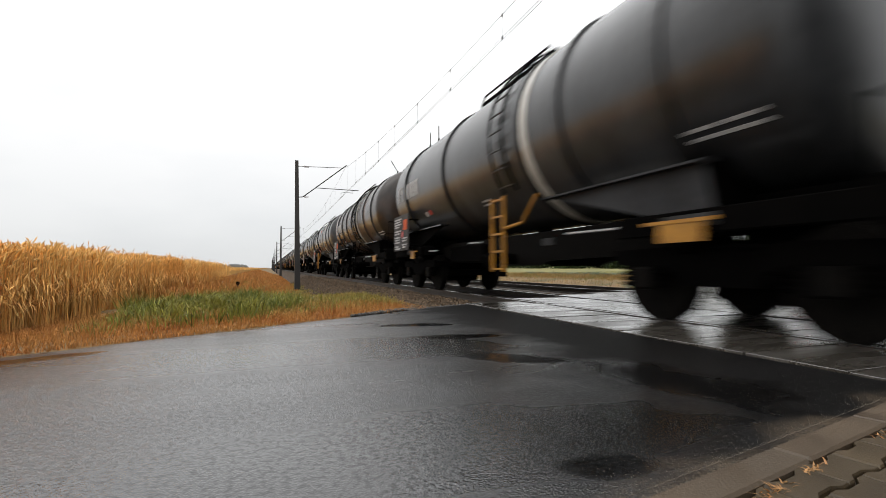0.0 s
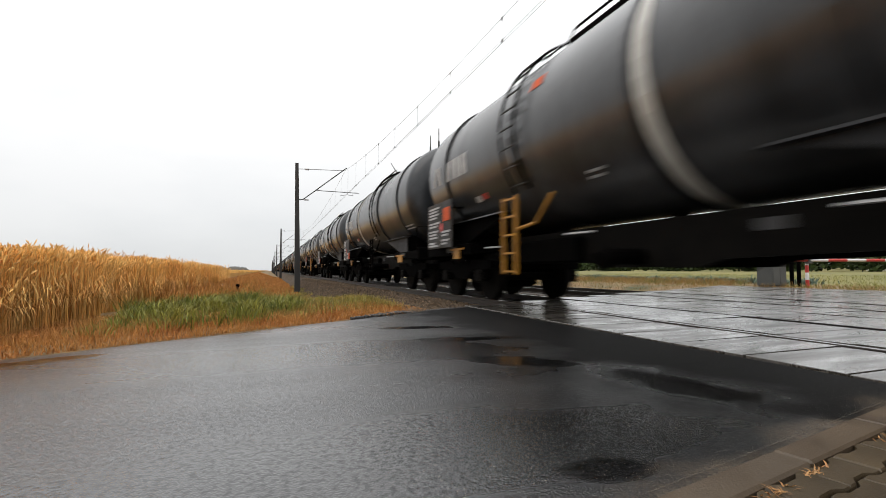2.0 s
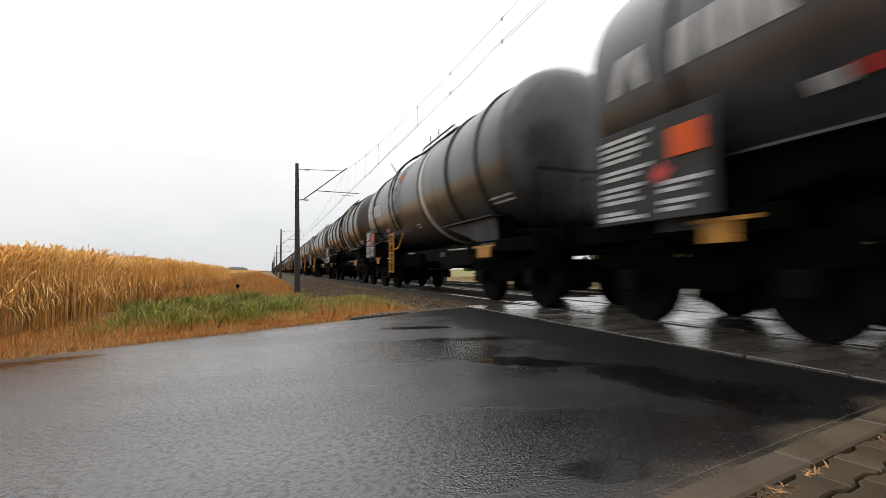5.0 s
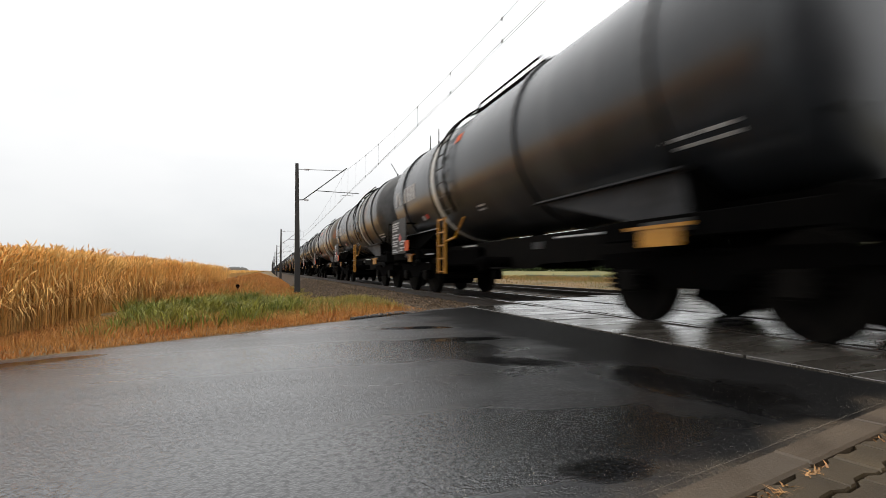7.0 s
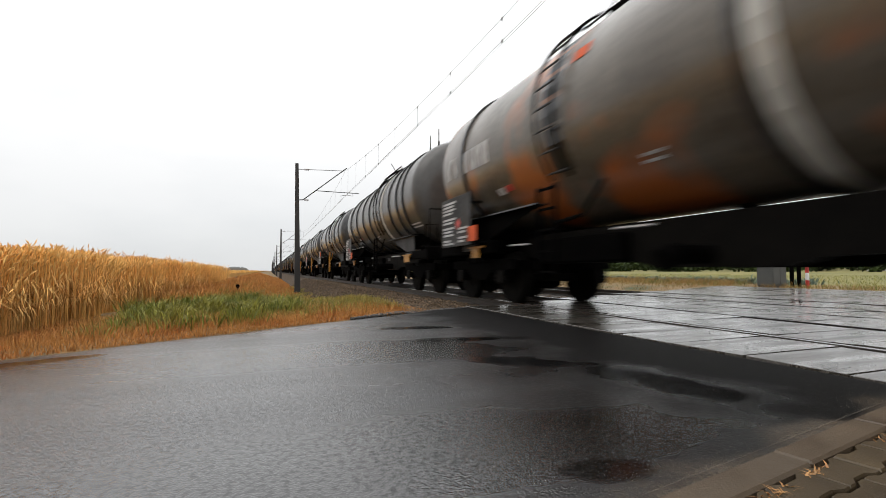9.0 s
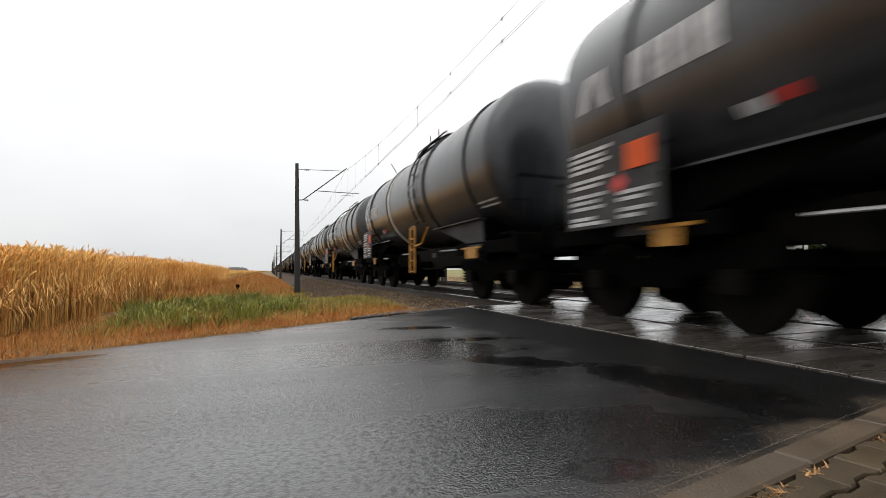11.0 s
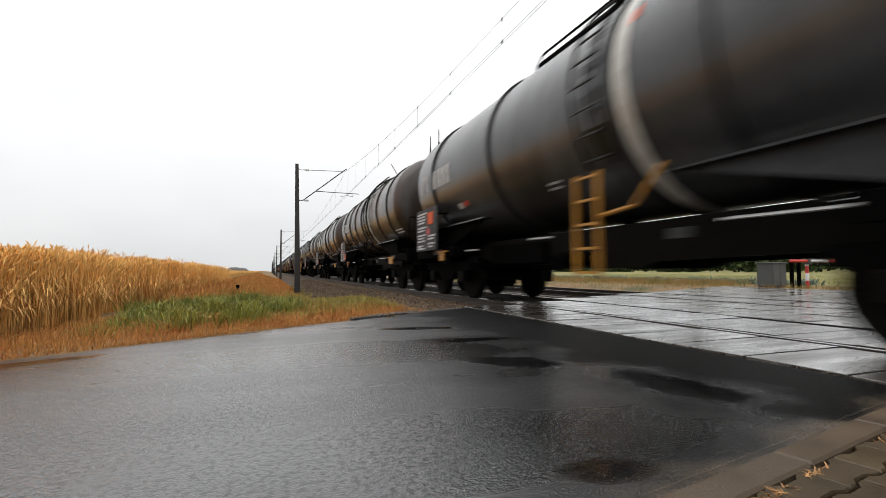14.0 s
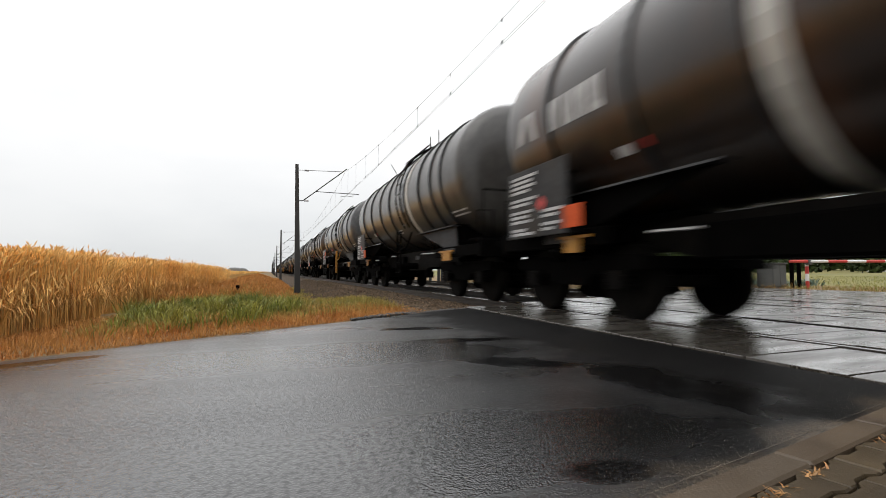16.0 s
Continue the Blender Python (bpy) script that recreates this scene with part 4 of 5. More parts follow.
# ---- beyond the crossing ----
def build_barrier():
    b = thing("level_crossing_barrier", "lowered red and white crossing barrier on a striped post", "barrier", at=(19.2, 11.2, -0.06))
    for q in range(6):
        bm = bmesh.new()
        rod(bm, (0, 0, q * 0.28), (0, 0, (q + 1) * 0.28 - 0.001), 0.06, 12)
        part("post_band", bm, M_red if q % 2 == 0 else M_signwhite, b, "red band" if q % 2 == 0 else "white band")
    d = Vector((0.934, -0.357, 0))
    for q in range(0, 11):
        bm = bmesh.new()
        a = d * (-0.78 + 0.72 * q) + Vector((0, -0.12, 1.03))
        rod(bm, a, a + d * 0.72, 0.055, 8)
        part("boom_band", bm, M_red if q % 2 == 0 else M_signwhite, b, "red band" if q % 2 == 0 else "white band")
    bm = bmesh.new()
    box(bm, -0.12, -0.16, 0.9, 0.12, 0.0, 1.15, 0.02)
    part("bracket", bm, M_cabinet, b)


build_barrier()


def build_cabinet():
    c = thing("relay_cabinet", "grey metal relay cabinet beside the crossing", "cabinet", at=(18.25, 11.9, -0.08))
    bm = bmesh.new()
    box(bm, -0.4, -0.3, 0.08, 0.4, 0.3, 0.95, 0.015)
    part("body", bm, M_cabinet, c)
    bm = bmesh.new()
    box(bm, -0.44, -0.34, 0.95, 0.44, 0.34, 1.0, 0.012)
    part("lid", bm, M_cabinet, c)
    bm = bmesh.new()
    box(bm, -0.37, -0.26, -0.15, 0.37, 0.26, 0.08)
    part("plinth", bm, M_sleeper, c)
    for s in (-1, 1):
        bm = bmesh.new()
        box(bm, 0.01 if s > 0 else -0.37, -0.315, 0.14, 0.37 if s > 0 else -0.01, -0.302, 0.9, 0.004)
        part("door", bm, M_cabinet, c)
    for x, y, h in ((19.45, 11.9, 1.75), (19.72, 11.8, 1.9)):
        p = thing("signal_post", "dark metal post with a small white plate", "post", "posts at the crossing", at=(x, y, -0.1))
        bm = bmesh.new()
        rod(bm, (0, 0, 0), (0, 0, h), 0.07, 10)
        part("shaft", bm, M_under, p)
        bm = bmesh.new()
        box(bm, -0.32, -0.1, h - 0.32, 0.1, -0.075, h - 0.12, 0.005)
        part("plate", bm, M_signwhite, p, "white plate")


build_cabinet()


def build_house():
    h = thing("house", "pale rendered low house with a white eave beyond the field", "house", at=(75.0, 36.5, 0.3))
    h.rotation_euler = (0, 0, radians(-63))
    bm = bmesh.new()
    box(bm, 0, 0, -0.8, 11, 7, 4.3)
    part("wall", bm, M_render, h)
    bm = bmesh.new()
    box(bm, -0.4, -0.5, 4.3, 11.4, 7.4, 4.75, 0.03)
    part("eave", bm, M_signwhite, h, "white eave board")
    bm = bmesh.new()
    slab(bm, [(-0.5, 4.75), (7.4, 4.75), (3.45, 5.6)], -0.4, 11.4)
    part("roof", bm, M_pole, h)
    for x in (1.0, 4.2, 7.6):
        bm = bmesh.new()
        box(bm, x - 0.12, -0.07, 1.2, x + 1.42, -0.005, 3.1, 0.01)
        w = part("window", bm, M_signwhite, h, "white framed window")
        for k in range(2):
            bm = bmesh.new()
            box(bm, x + 0.02 + 0.66 * k, -0.085, 1.34, x + 0.62 + 0.66 * k, -0.072, 2.96)
            part("pane", bm, M_pane, w)


build_house()

# small dark marker post in the grass
mk = thing("marker_post", "small dark marker post standing in the grass", "post", at=(-1.05, 17.5, float(ground_z(-1.05, 17.5))))
bm = bmesh.new()
rod(bm, (0, 0, -0.1), (0, 0, 0.17), 0.02, 8)
part("stake", bm, M_pole, mk)
bm = bmesh.new()
box(bm, -0.06, -0.03, 0.16, 0.06, 0.03, 0.28, 0.015)
part("head", bm, M_under, mk)


# ---- pavement and crossing pieces ----
def build_pavement():
    pv = thing("pavement", "brown-grey block pavement with a concrete kerb at the road", "pavement", kind="structure")

    def line(x):
        return 0.698 + 0.163 * x

    ang = math.atan(0.163)
    bm = bmesh.new()
    base = [bm.verts.new(p) for p in ((0.3, -1.4, 0.006), (3.04, -1.0, 0.006), (3.04, line(3.04) - 0.04, 0.006), (0.3, line(0.3) - 0.04, 0.006))]
    bm.faces.new(base)
    part("bedding", bm, M_sand, pv)
    length = 0.6
    bm = bmesh.new()
    box(bm, 0, -0.08, -0.12, length - 0.006, 0.024, 0.034, 0.008)
    kerb = mesh_of("kerbstone", bm, M_kerb)
    x = 0.26
    while x < 2.9:
        o = new("kerbstone", kerb)
        o.parent = pv
        o.location = (x, line(x), 0)
        o.rotation_euler = (rng.normal(0, 0.006), 0, ang + rng.normal(0, 0.004))
        x += length * math.cos(ang)
    # interlocking bone-shaped blocks: wide ends, narrow waist
    hl, wd, de, g = 0.1, 0.1, 0.008, 0.003
    half = [(-hl + g, wd / 2 + de - g), (-0.066, wd / 2 + de - g), (-0.034, wd / 2 - de - g), (0.034, wd / 2 - de - g), (0.066, wd / 2 + de - g), (hl - g, wd / 2 + de - g)]
    ring = half + [(u, -v) for u, v in half[::-1]]
    bm = bmesh.new()
    loops = [[bm.verts.new((u * k, v * k, z)) for u, v in ring] for k, z in ((1, -0.05), (1, 0.020), (0.95, 0.026))]
    for p, q in zip(loops, loops[1:]):
        for j in range(len(ring)):
            i = (j + 1) % len(ring)
            bm.faces.new((p[i], p[j], q[j], q[i]))
    bm.faces.new(loops[-1][::-1])
    bmesh.ops.recalc_face_normals(bm, faces=bm.faces)
    block = mesh_of("paver", bm, M_paver)
    for r in range(21):
        for k in range(15):
            u = 0.08 + k * 0.2 + (0.1 if r % 2 else 0)
            v = -0.137 - r * wd
            x = 0.2 + u * math.cos(ang) - v * math.sin(ang)
            y = line(0.2) + u * math.sin(ang) + v * math.cos(ang)
            if x > 2.95:
                continue
            o = new("paver", block)
            o.parent = pv
            o.location = (x, y, 0.0025 * rng.normal())
            o.rotation_euler = (rng.normal(0, 0.01), rng.normal(0, 0.01), ang + rng.normal(0, 0.012))
    # dead leaves in the joint behind the kerb
    n = 70
    x = rng.choice([1.16, 1.2, 1.38, 1.42, 1.9], n) + rng.normal(0, 0.035, n)
    y = line(x) - 0.1 - np.abs(rng.normal(0, 0.015, n))
    blade_field("dead_leaves", "dry orange-brown leaves lying along the kerb", "leaves", np.stack([x, y, np.full(n, 0.028)], 1), rng.uniform(0.006, 0.014, n), rng.uniform(0.004, 0.008, n), rng.uniform(1.5, 3.5, n), M_litter)


build_pavement()


def build_crossing():
    cr = thing("level_crossing", "wet concrete slabs between and beside the rails", "crossing", kind="structure")
    strips = ((3.06, 4.13), (4.32, 5.585), (5.77, 6.94), (6.96, 8.13), (8.32, 9.585), (9.77, 10.98))
    for x0, x1 in strips:
        top = float(road_edge((x0 + x1) / 2)) + 0.1
        bm = bmesh.new()
        box(bm, x0 + 0.006, -0.293, -0.19, x1 - 0.006, 0.293, 0.0, 0.003)
        for v in bm.verts:
            v.co.x -= (x0 + x1) / 2
        me = mesh_of("slab", bm, M_panel)
        y = top - 0.3
        while y > -6:
            o = new("slab", me)
            o.parent = cr
            o.location = ((x0 + x1) / 2, y, rng.uniform(-0.009, -0.001))
            o.rotation_euler = (rng.normal(0, 0.006), rng.normal(0, 0.006), rng.normal(0, 0.003))
            y -= 0.6


build_crossing()


# ---- the train ----
PITCH = 13.07
SQUEEZE = 0.913
AXLES = 0.9


def arc_patch(y0, y1, a0, a1, r, th=0.006, n=6, drift=0.0):
    """A thin curved sheet on the side of the tank; angles in degrees up from the near side's horizontal; drift slants it."""
    bm = bmesh.new()
    rows = []
    for k in range(n + 1):
        a = radians(a0 + (a1 - a0) * k / n)
        rows.append([bm.verts.new((-q * math.cos(a), y, 2.75 + q * math.sin(a))) for y, q in ((y0 + drift * (1 - k / n), r), (y1 + drift * (1 - k / n), r), (y1 + drift * (1 - k / n), r + th), (y0 + drift * (1 - k / n), r + th))])
    for p, q in zip(rows, rows[1:]):
        for k in range(4):
            j = (k + 1) % 4
            bm.faces.new((p[k], p[j], q[j], q[k]))
    bm.faces.new(rows[0])
    bm.faces.new(rows[-1][::-1])
    bmesh.ops.recalc_face_normals(bm, faces=bm.faces)
    return bm


def band(y, width, r0, r1):
    return turned([(y - width / 2, r0), (y - width / 2, r1), (y + width / 2, r1), (y + width / 2, r0)])


def build_bogie(wagon, y):
    bogie = new("bogie")
    bogie.parent = wagon
    bogie.location = (0, y, 0)
    tagged(bogie, "black two-axle bogie")
    for s in (-1, 1):
        bm = bmesh.new()
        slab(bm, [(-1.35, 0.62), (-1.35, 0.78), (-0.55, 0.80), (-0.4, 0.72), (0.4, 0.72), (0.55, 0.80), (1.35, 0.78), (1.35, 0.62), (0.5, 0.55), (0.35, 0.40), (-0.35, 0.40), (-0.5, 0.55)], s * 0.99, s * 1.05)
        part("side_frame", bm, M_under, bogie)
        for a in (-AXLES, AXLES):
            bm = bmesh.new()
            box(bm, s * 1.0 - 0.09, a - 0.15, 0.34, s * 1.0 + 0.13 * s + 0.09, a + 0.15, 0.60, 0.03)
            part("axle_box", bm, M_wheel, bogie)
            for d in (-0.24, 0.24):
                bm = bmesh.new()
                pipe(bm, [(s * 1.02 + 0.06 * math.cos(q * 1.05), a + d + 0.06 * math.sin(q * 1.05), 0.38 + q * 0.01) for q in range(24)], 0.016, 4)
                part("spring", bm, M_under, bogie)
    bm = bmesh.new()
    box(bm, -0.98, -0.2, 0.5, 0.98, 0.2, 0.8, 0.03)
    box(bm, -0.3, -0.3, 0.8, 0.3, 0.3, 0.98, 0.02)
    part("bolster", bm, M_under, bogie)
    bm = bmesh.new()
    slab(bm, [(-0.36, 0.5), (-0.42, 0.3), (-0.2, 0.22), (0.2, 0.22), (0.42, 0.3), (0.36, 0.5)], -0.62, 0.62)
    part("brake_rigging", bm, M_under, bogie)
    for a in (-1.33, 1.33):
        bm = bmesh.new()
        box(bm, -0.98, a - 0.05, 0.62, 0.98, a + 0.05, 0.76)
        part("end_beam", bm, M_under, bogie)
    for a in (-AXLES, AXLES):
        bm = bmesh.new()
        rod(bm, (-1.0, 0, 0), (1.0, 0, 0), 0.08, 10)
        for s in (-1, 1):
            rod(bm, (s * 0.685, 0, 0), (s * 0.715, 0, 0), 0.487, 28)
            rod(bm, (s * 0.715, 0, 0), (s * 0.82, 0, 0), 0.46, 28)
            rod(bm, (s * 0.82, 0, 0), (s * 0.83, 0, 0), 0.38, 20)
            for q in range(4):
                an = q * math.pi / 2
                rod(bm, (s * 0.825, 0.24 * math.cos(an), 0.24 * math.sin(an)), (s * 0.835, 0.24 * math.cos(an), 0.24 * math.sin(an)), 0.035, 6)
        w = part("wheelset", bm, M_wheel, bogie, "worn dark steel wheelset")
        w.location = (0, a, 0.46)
    return bogie


def build_wagon(label, body, rings, white, ladder_mat, board=0, lettered=True, ly=-1.2, short=0.4):
    wagon = thing("tank_wagon", label, "tank wagon", "wagons of the goods train")
    heads = [(6.0, 1.45), (6.1, 1.435), (6.2, 1.37), (6.3, 1.2), (6.37, 0.95), (6.42, 0.6), (6.44, 0.0)]
    prof = [(short - y, r) for y, r in heads[::-1]] + [(y, 1.45) for y in (-4, -2, 0, 2, 4)] + heads
    part("tank", turned(prof), body, wagon, smooth=True)
    for y in rings:
        y = y + short * 0.62 if y < -4 else y
        part("stiffening_ring", band(y, 0.09, 1.44, 1.492), M_ring, wagon, "black stiffening ring")
    if white is not None:
        part("white_ring", band(white, 0.2, 1.44, 1.468), M_white, wagon, "dirty white band round the tank")
        part("stiffening_ring", band(white + 0.2, 0.08, 1.44, 1.492), M_ring, wagon, "black stiffening ring")
    # lettering reduced to plain blocks
    if lettered:
        for y0, y1, lean_ in ((5.46, 5.6, 0.16), (5.28, 5.42, -0.06), (4.6, 4.8, 0.06), (4.3, 4.5, 0.0), (4.02, 4.22, 0.0), (3.72, 3.94, 0.0)):
            part("lettering_block", arc_patch(y0, y1, -11, 5, 1.452, drift=lean_), M_bar, wagon, "white lettering block")
    for y0, y1, a0, a1 in ((-0.1, 0.22, -39, -37.5), (-0.05, 0.25, -42.5, -41), (-5.15, -4.75, -37, -35.5), (-5.6, -5.2, -37, -35.5), (-5.6, -4.8, -41, -39.5)):
        part("data_mark", arc_patch(y0, y1, a0, a1, 1.452), M_bar, wagon, "small white data mark")
    part("data_mark", arc_patch(3.48, 3.72, -36, -31, 1.452), M_bar, wagon, "small white data mark")
    part("hazard_mark", arc_patch(3.2, 3.4, -35, -30.5, 1.452), M_red, wagon, "small red mark")
    if board == 2 or ly > 0:
        part("warning_mark", arc_patch(ly - 0.75, ly - 0.45, 20, 27, 1.452), M_plate, wagon, "orange warning mark")
    # underframe at each end
    for e in (-1, 1):
        # Trailing web plates go near-black: the sign board's shade is put in their colour.
        web = M_sill if e < 0 and body is not M_brown else M_under
        far, b0, b1 = (6.0, 4.1, 4.75) if e > 0 else (5.05, 4.4, 5.25)
        for s in (-1, 1):
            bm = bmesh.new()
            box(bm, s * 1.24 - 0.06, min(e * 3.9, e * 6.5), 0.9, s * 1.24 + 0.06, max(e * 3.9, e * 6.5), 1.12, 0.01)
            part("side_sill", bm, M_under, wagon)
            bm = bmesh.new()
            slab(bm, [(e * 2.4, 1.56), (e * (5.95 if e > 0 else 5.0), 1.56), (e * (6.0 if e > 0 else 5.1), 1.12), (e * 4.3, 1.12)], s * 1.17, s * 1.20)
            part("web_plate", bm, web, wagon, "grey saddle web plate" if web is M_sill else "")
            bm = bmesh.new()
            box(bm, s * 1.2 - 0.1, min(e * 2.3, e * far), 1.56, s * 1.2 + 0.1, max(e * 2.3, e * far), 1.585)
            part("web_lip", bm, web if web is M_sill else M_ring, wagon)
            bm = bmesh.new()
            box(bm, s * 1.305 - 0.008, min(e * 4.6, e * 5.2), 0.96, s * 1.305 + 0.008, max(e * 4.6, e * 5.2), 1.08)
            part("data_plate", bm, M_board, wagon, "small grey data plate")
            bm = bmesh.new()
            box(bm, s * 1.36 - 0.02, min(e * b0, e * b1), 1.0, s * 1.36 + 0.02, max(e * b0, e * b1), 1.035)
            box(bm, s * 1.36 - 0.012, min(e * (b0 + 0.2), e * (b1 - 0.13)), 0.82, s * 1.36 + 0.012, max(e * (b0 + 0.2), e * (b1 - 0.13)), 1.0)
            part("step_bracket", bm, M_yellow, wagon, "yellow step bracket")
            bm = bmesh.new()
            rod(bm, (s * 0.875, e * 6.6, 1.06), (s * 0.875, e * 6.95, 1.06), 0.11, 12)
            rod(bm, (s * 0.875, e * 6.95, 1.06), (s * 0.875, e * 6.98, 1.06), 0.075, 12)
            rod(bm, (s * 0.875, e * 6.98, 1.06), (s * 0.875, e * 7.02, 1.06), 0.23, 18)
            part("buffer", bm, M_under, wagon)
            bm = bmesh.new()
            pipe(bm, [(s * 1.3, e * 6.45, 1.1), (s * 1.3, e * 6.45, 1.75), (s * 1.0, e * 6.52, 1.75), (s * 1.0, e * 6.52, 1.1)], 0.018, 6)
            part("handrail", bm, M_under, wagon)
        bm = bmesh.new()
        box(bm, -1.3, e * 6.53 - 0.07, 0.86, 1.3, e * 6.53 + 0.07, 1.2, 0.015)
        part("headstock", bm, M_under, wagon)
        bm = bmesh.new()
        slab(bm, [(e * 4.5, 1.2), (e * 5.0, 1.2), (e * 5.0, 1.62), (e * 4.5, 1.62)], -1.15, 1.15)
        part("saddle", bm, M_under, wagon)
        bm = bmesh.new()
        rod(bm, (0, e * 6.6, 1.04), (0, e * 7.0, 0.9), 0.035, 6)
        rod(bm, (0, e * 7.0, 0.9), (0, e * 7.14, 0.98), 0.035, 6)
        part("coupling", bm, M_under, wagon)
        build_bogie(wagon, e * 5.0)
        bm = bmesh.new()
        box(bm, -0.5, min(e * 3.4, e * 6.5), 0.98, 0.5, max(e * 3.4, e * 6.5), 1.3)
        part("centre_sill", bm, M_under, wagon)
    if short > 0.3:
        bm = bmesh.new()
        for q in range(4):
            box(bm, -1.25, -6.5 + q * 0.16, 1.2, 1.25, -6.38 + q * 0.16, 1.24)
        part("end_platform", bm, M_under, wagon)
        bm = bmesh.new()
        pipe(bm, [(-1.2, -6.5, 1.2), (-1.2, -6.5, 2.15), (1.2, -6.5, 2.15), (1.2, -6.5, 1.2)], 0.02, 6)
        part("platform_rail", bm, M_under, wagon)
    # sign board on the trailing end
    bm = bmesh.new()
    box(bm, -1.52, 4.35, 1.06, -1.49, 5.92, 2.05, 0.006)
    sign = part("sign_board", bm, M_board if board != 2 else M_sill, wagon, "grey board with white text bars and an orange plate")
    blocks = (((5.1, 5.82), (1.93, 1.86, 1.79, 1.72, 1.6, 1.53)), ((5.2, 5.82), (1.42, 1.35, 1.28, 1.16, 1.1)), ((4.45, 4.95), (1.38, 1.31, 1.2, 1.13)))
    for (y0, y1), zs in blocks:
        bm = bmesh.new()
        for q, z in enumerate(zs):
            box(bm, -1.527, y0 + (0.0, 0.12, 0.05, 0.2, 0.0, 0.16)[q], z, -1.521, y1, z + 0.04)
        part("text_block", bm, M_bar, sign, "rows of white text bars")
    oy, oz = ((4.45, 1.62), (4.02, 1.12), (4.6, 1.66))[board]
    bm = bmesh.new()
    box(bm, -1.534, oy, oz, -1.524, oy + 0.38, oz + 0.28, 0.004)
    part("hazard_plate", bm, M_plate, sign, "orange hazard plate")
    if board == 1:
        bm = bmesh.new()
        box(bm, -1.522, oy + 0.05, 1.05, -1.5, oy + 0.33, 1.36)
        rod(bm, (-1.51, oy + 0.19, 1.1), (-1.25, oy + 0.19, 1.08), 0.02, 6)
        part("plate_holder", bm, M_under, wagon)
    bm = bmesh.new()
    slab(bm, [(4.95 - 0.11, 1.5), (4.95, 1.61), (4.95 + 0.11, 1.5), (4.95, 1.39)], -1.531, -1.523)
    part("hazard_label", bm, M_red, sign, "red diamond label")
    for y in (4.6, 5.7):
        bm = bmesh.new()
        rod(bm, (-1.49, y, 1.2), (-1.18, y, 1.2), 0.02, 6)
        rod(bm, (-1.49, y, 1.9), (-1.15, y, 1.9), 0.02, 6)
        part("board_bracket", bm, M_under, wagon)
    # ladder, walkway, manhole
    upper = M_under
    for s in (-0.24, 0.24):
        bm = bmesh.new()
        pts = [(-1.56 * math.cos(radians(a)), ly + s, 2.75 + 1.56 * math.sin(radians(a))) for a in range(-36, 76, 8)]
        pipe(bm, pts, 0.024, 6)
        part("ladder_stringer", bm, upper, wagon)
    for a in range(-32, 74, 11):
        bm = bmesh.new()
        r = 1.565
        rod(bm, (-r * math.cos(radians(a)), ly - 0.24, 2.75 + r * math.sin(radians(a))), (-r * math.cos(radians(a)), ly + 0.24, 2.75 + r * math.sin(radians(a))), 0.016, 6)
        part("ladder_rung", bm, M_board, wagon)
    part("ladder_backing", arc_patch(ly - 0.23, ly + 0.23, -34, 60, 1.455), M_ring, wagon, "blackened panel behind the ladder")
    low = bmesh.new()
    for s in (-0.21, 0.21):
        box(low, -1.535, ly + s - 0.02, 0.52, -1.485, ly + s + 0.02, 1.72)
    foot = part("foot_ladder", low, ladder_mat, wagon, "yellow foot ladder" if ladder_mat == M_yellow else "black foot ladder")
    for z in (0.55, 0.83, 1.11, 1.39, 1.66):
        bm = bmesh.new()
        box(bm, -1.53, ly - 0.2, z, -1.49, ly + 0.2, z + 0.03)
        part("ladder_step", bm, ladder_mat, foot)
    bm = bmesh.new()
    pipe(bm, [(-1.5, ly - 0.24, 1.2), (-1.48, ly - 0.75, 1.25), (-1.45, ly - 1.15, 1.62)], 0.025, 6)
    part("grab_rail", bm, ladder_mat, wagon)
    bm = bmesh.new()
    for q in range(12):
        box(bm, -0.62, -1.6 + q * 0.25, 4.17, 0.62, -1.42 + q * 0.25, 4.2)
    for x in (-0.6, 0.0, 0.6):
        box(bm, x - 0.02, -1.6, 4.1, x + 0.02, 1.35, 4.17)
    part("walkway", bm, M_under, wagon, "black grating walkway on the tank top")
    bm = bmesh.new()
    for s in (-0.66,):
        pipe(bm, [(s, -1.6, 4.1), (s, -1.45, 4.27), (s, 1.15, 4.27), (s, 1.35, 4.1)], 0.02, 6)
        for y in (-1.0, 0.0):
            rod(bm, (s, y, 4.1), (s, y, 4.27), 0.016, 6)
    part("walkway_rail", bm, M_under, wagon)
    bm = bmesh.new()
    slab(bm, [(-1.6, 3.98), (1.35, 3.98), (1.35, 4.17), (-1.6, 4.17)], -0.66, -0.63)
    part("walkway_skirt", bm, M_under, wagon)
    bm = bmesh.new()
    rod(bm, (0, 0.2, 4.15), (0, 0.2, 4.36), 0.28, 16)
    rod(bm, (0, 0.2, 4.36), (0, 0.2, 4.40), 0.31, 16)
    part("manhole", bm, M_under, wagon)
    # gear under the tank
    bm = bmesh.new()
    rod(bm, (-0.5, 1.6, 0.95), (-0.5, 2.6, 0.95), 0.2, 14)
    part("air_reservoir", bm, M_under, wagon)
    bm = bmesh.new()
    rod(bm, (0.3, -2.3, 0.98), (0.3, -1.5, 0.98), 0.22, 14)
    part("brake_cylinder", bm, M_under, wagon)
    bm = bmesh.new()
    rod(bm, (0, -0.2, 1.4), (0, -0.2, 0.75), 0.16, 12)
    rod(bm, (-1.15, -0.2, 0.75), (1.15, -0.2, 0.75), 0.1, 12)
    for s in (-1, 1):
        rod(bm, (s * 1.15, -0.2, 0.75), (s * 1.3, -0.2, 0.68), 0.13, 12)
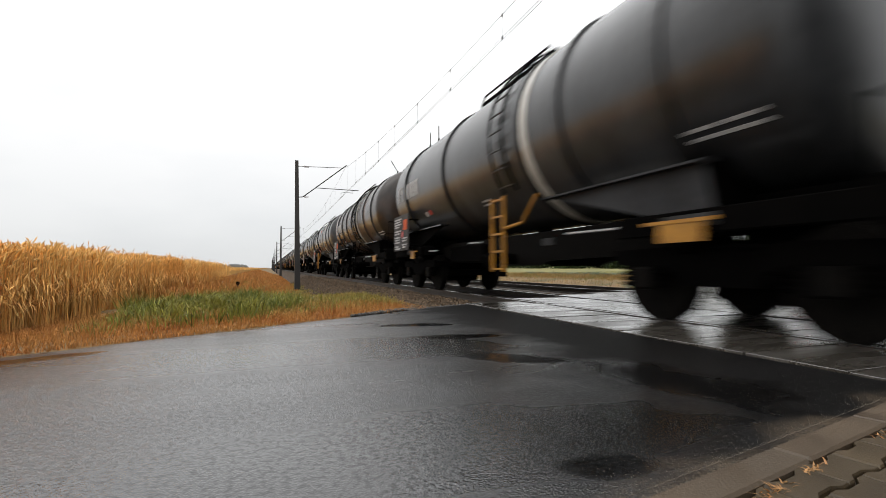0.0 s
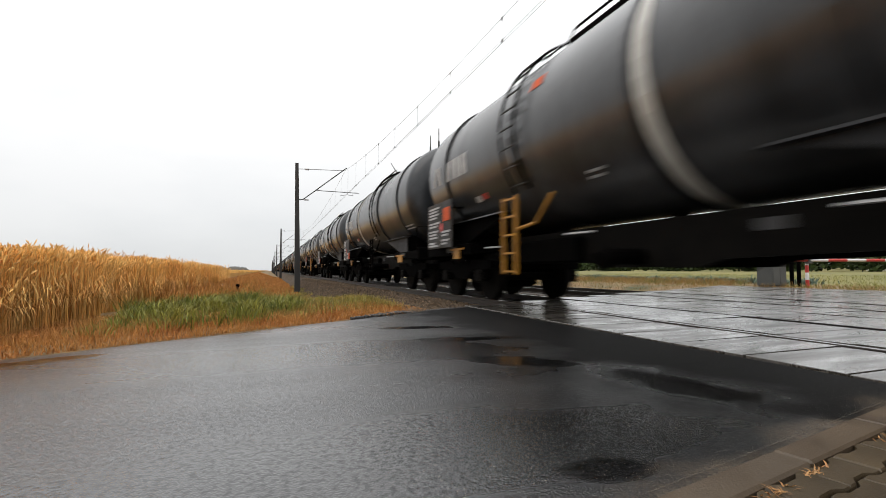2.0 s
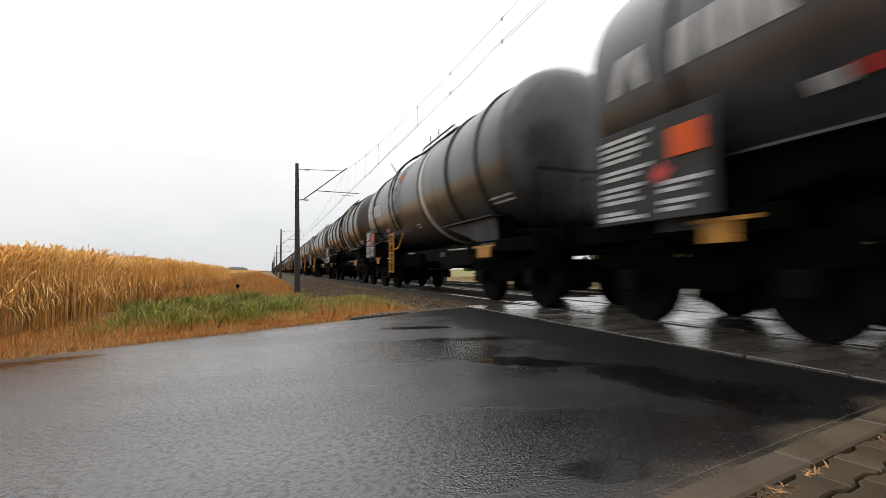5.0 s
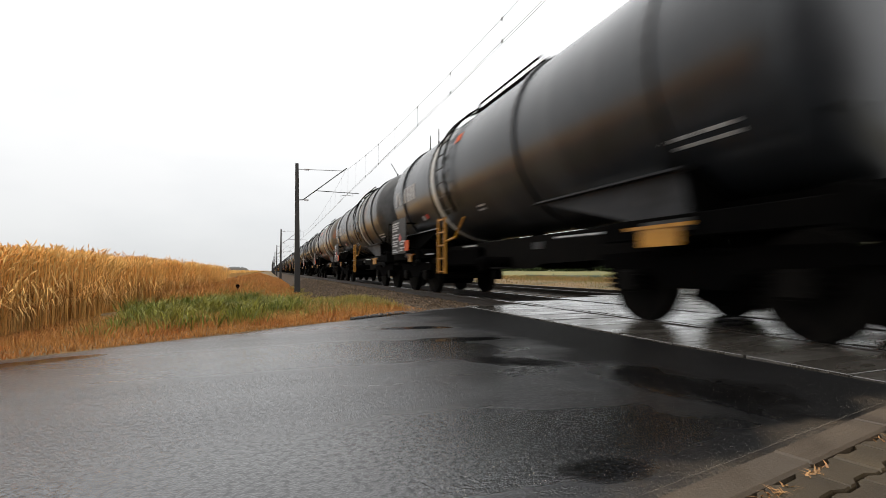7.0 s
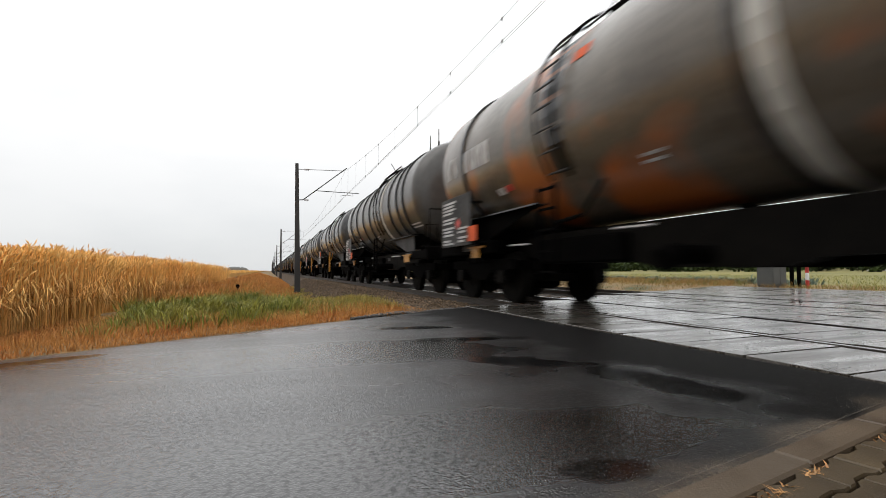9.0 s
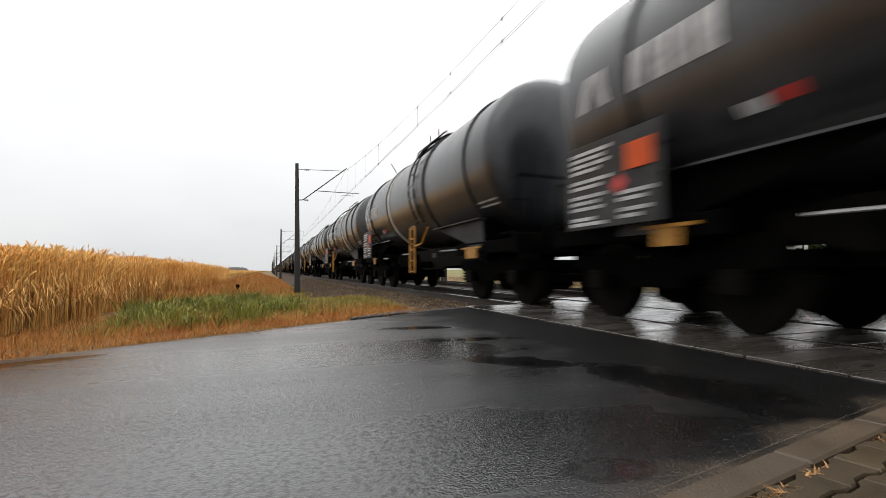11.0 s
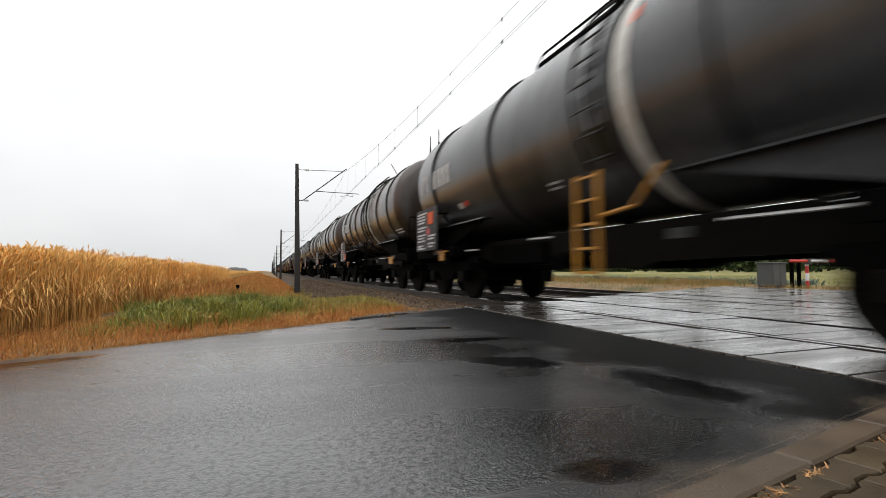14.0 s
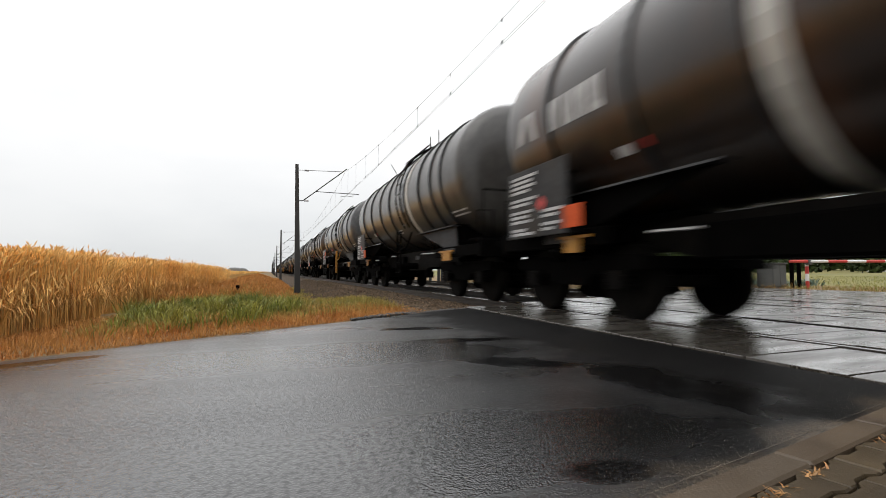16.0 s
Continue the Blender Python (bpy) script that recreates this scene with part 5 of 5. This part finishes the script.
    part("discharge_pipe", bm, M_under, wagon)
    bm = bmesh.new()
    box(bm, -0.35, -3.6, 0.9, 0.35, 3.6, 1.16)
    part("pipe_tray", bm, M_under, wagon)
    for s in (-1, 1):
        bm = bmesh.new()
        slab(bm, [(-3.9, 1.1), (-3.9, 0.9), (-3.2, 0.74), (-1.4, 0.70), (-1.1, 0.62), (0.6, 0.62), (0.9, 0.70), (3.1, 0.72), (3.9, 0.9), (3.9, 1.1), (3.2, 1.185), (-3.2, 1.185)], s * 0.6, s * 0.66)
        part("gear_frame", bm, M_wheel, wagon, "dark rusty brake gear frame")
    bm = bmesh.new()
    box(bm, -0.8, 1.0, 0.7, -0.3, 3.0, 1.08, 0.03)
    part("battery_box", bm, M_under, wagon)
    for y0, y1, z in ((-3.9, -2.9, 1.02), (2.5, 3.1, 0.98), (-0.1, 0.5, 1.05)):
        bm = bmesh.new()
        rod(bm, (-1.32, y0, z), (-1.32, y1, z + 0.01), 0.016, 6)
        part("brake_rod", bm, M_rod, wagon, "bright handle rod")
    bm = bmesh.new()
    box(bm, -1.3, -2.5, 0.9, -1.27, -2.25, 1.0)
    part("brake_plate", bm, M_board, wagon, "small grey brake plate")
    # the wagon's true length between the ends
    done = set()
    for c in wagon.children:
        c.location.y *= SQUEEZE
        if c.name.startswith("bogie"):
            continue
        for o in (c, *c.children):
            if o.data.name in done:
                continue
            done.add(o.data.name)
            for v in o.data.vertices:
                v.co.y *= SQUEEZE
    return wagon


RINGS_A = (4.9, 1.75, -2.9, -4.9)
RINGS_B = (4.9, -1.9, -4.9)


def build_train():
    kinds = {
        "g": build_wagon("dark grey tank wagon with white ring and yellow foot ladder", M_grey, RINGS_A, -1.95, M_yellow, 0, short=0.3),
        "r": build_wagon("rusty brown tank wagon with dirty white ring", M_brown, RINGS_A + (3.3, 0.2), -1.3, M_under, 1, short=0.58),
        "v": build_wagon("rusty brown tank wagon with an orange plate on its board", M_brown, RINGS_A + (3.3, 0.2), -1.3, M_under, 0, short=0.55),
        "q": build_wagon("dark grey tank wagon with its ladder near the trailing end", M_grey, (4.9, -3.0, -4.9), -1.5, M_yellow, 0, ly=1.65, short=0.2),
        "e": build_wagon("stained grey tank wagon with its ladder near the trailing end", M_grey, (4.9, -3.0, -4.9), -1.1, M_yellow, 0, ly=1.75),
        "k": build_wagon("black tank wagon with white ring just behind the ladder", M_black, (4.9, -1.9, -4.9), 2.2, M_yellow, 1, ly=1.35, short=0.1),
        "w": build_wagon("black tank wagon with white ring behind a yellow foot ladder", M_black, RINGS_B, 1.9, M_yellow, 0),
        "n": build_wagon("black tank wagon with white ring and black foot ladder", M_black, RINGS_B, 2.15, M_under, 1, short=0.22),
        "o": build_wagon("weathered grey tank wagon with large orange rust patches", M_orange, (4.9, -3.0, -4.9), -1.4, M_under, 1, ly=1.65),
        "y": build_wagon("brown-stained grey tank wagon with white ring and yellow foot ladder", M_stained, RINGS_A, -1.95, M_yellow, 1, short=0.55),
        "b": build_wagon("weathered beige-grey tank wagon with many dark rings", M_beige, RINGS_A + (3.3, 0.4, -3.9), -1.75, M_under, 1, False),
        "d": build_wagon("dark grey tank wagon with a striped sign board", M_grey, RINGS_A, -1.75, M_yellow, 2),
        "s": build_wagon("rust-stained brown tank wagon with white ring behind the ladder", M_brown, RINGS_B + (3.3, 0.1), 1.7, M_under, 1, short=0.5),
    }
    order = "gg" + "gvennger" + "kyobgwqnd" + "rsbgrbqkgbndgbwgrdbg" + "nkgb"
    wagons, used = [], set()
    for j, key in enumerate(order):
        w = kinds[key] if key not in used else copy_thing(kinds[key], pose(0, 0, 0))
        used.add(key)
        wagons.append((j - 2, w))
    return wagons


WAGONS = build_train()


def travelled(t):
    """Metres gone by after t seconds: the train gains a little speed."""
    return 14.77 * t + 0.0242 * t * t


def motions():
    seconds = [2.0 * k for k in range(9)]
    steps = [k / 30 for k in range(0, 481)]
    slack = {0: -0.2, 1: 0.05, 2: 0.22, 8: 0.06, 15: -0.2, 18: 0.16}
    for i, w in WAGONS:
        y0 = 7.80 + PITCH * i + slack.get(i, 0.0)
        walk(w, [(t, pose(TRACK, y0 - travelled(t), 0)) for t in seconds])
        if i > 26:
            continue
        # wheels roll on the rails; those of the distant wagons are too small to tell
        for b in [c for c in w.children if c.name.startswith("bogie")]:
            for ws in [c for c in b.children if c.name.startswith("wheelset")]:
                y = ws.location.y
                walk(ws, [(t, pose(0, y, 0.46, math.degrees((travelled(t) - travelled(0)) / 0.46) % 360)) for t in steps])


motions()
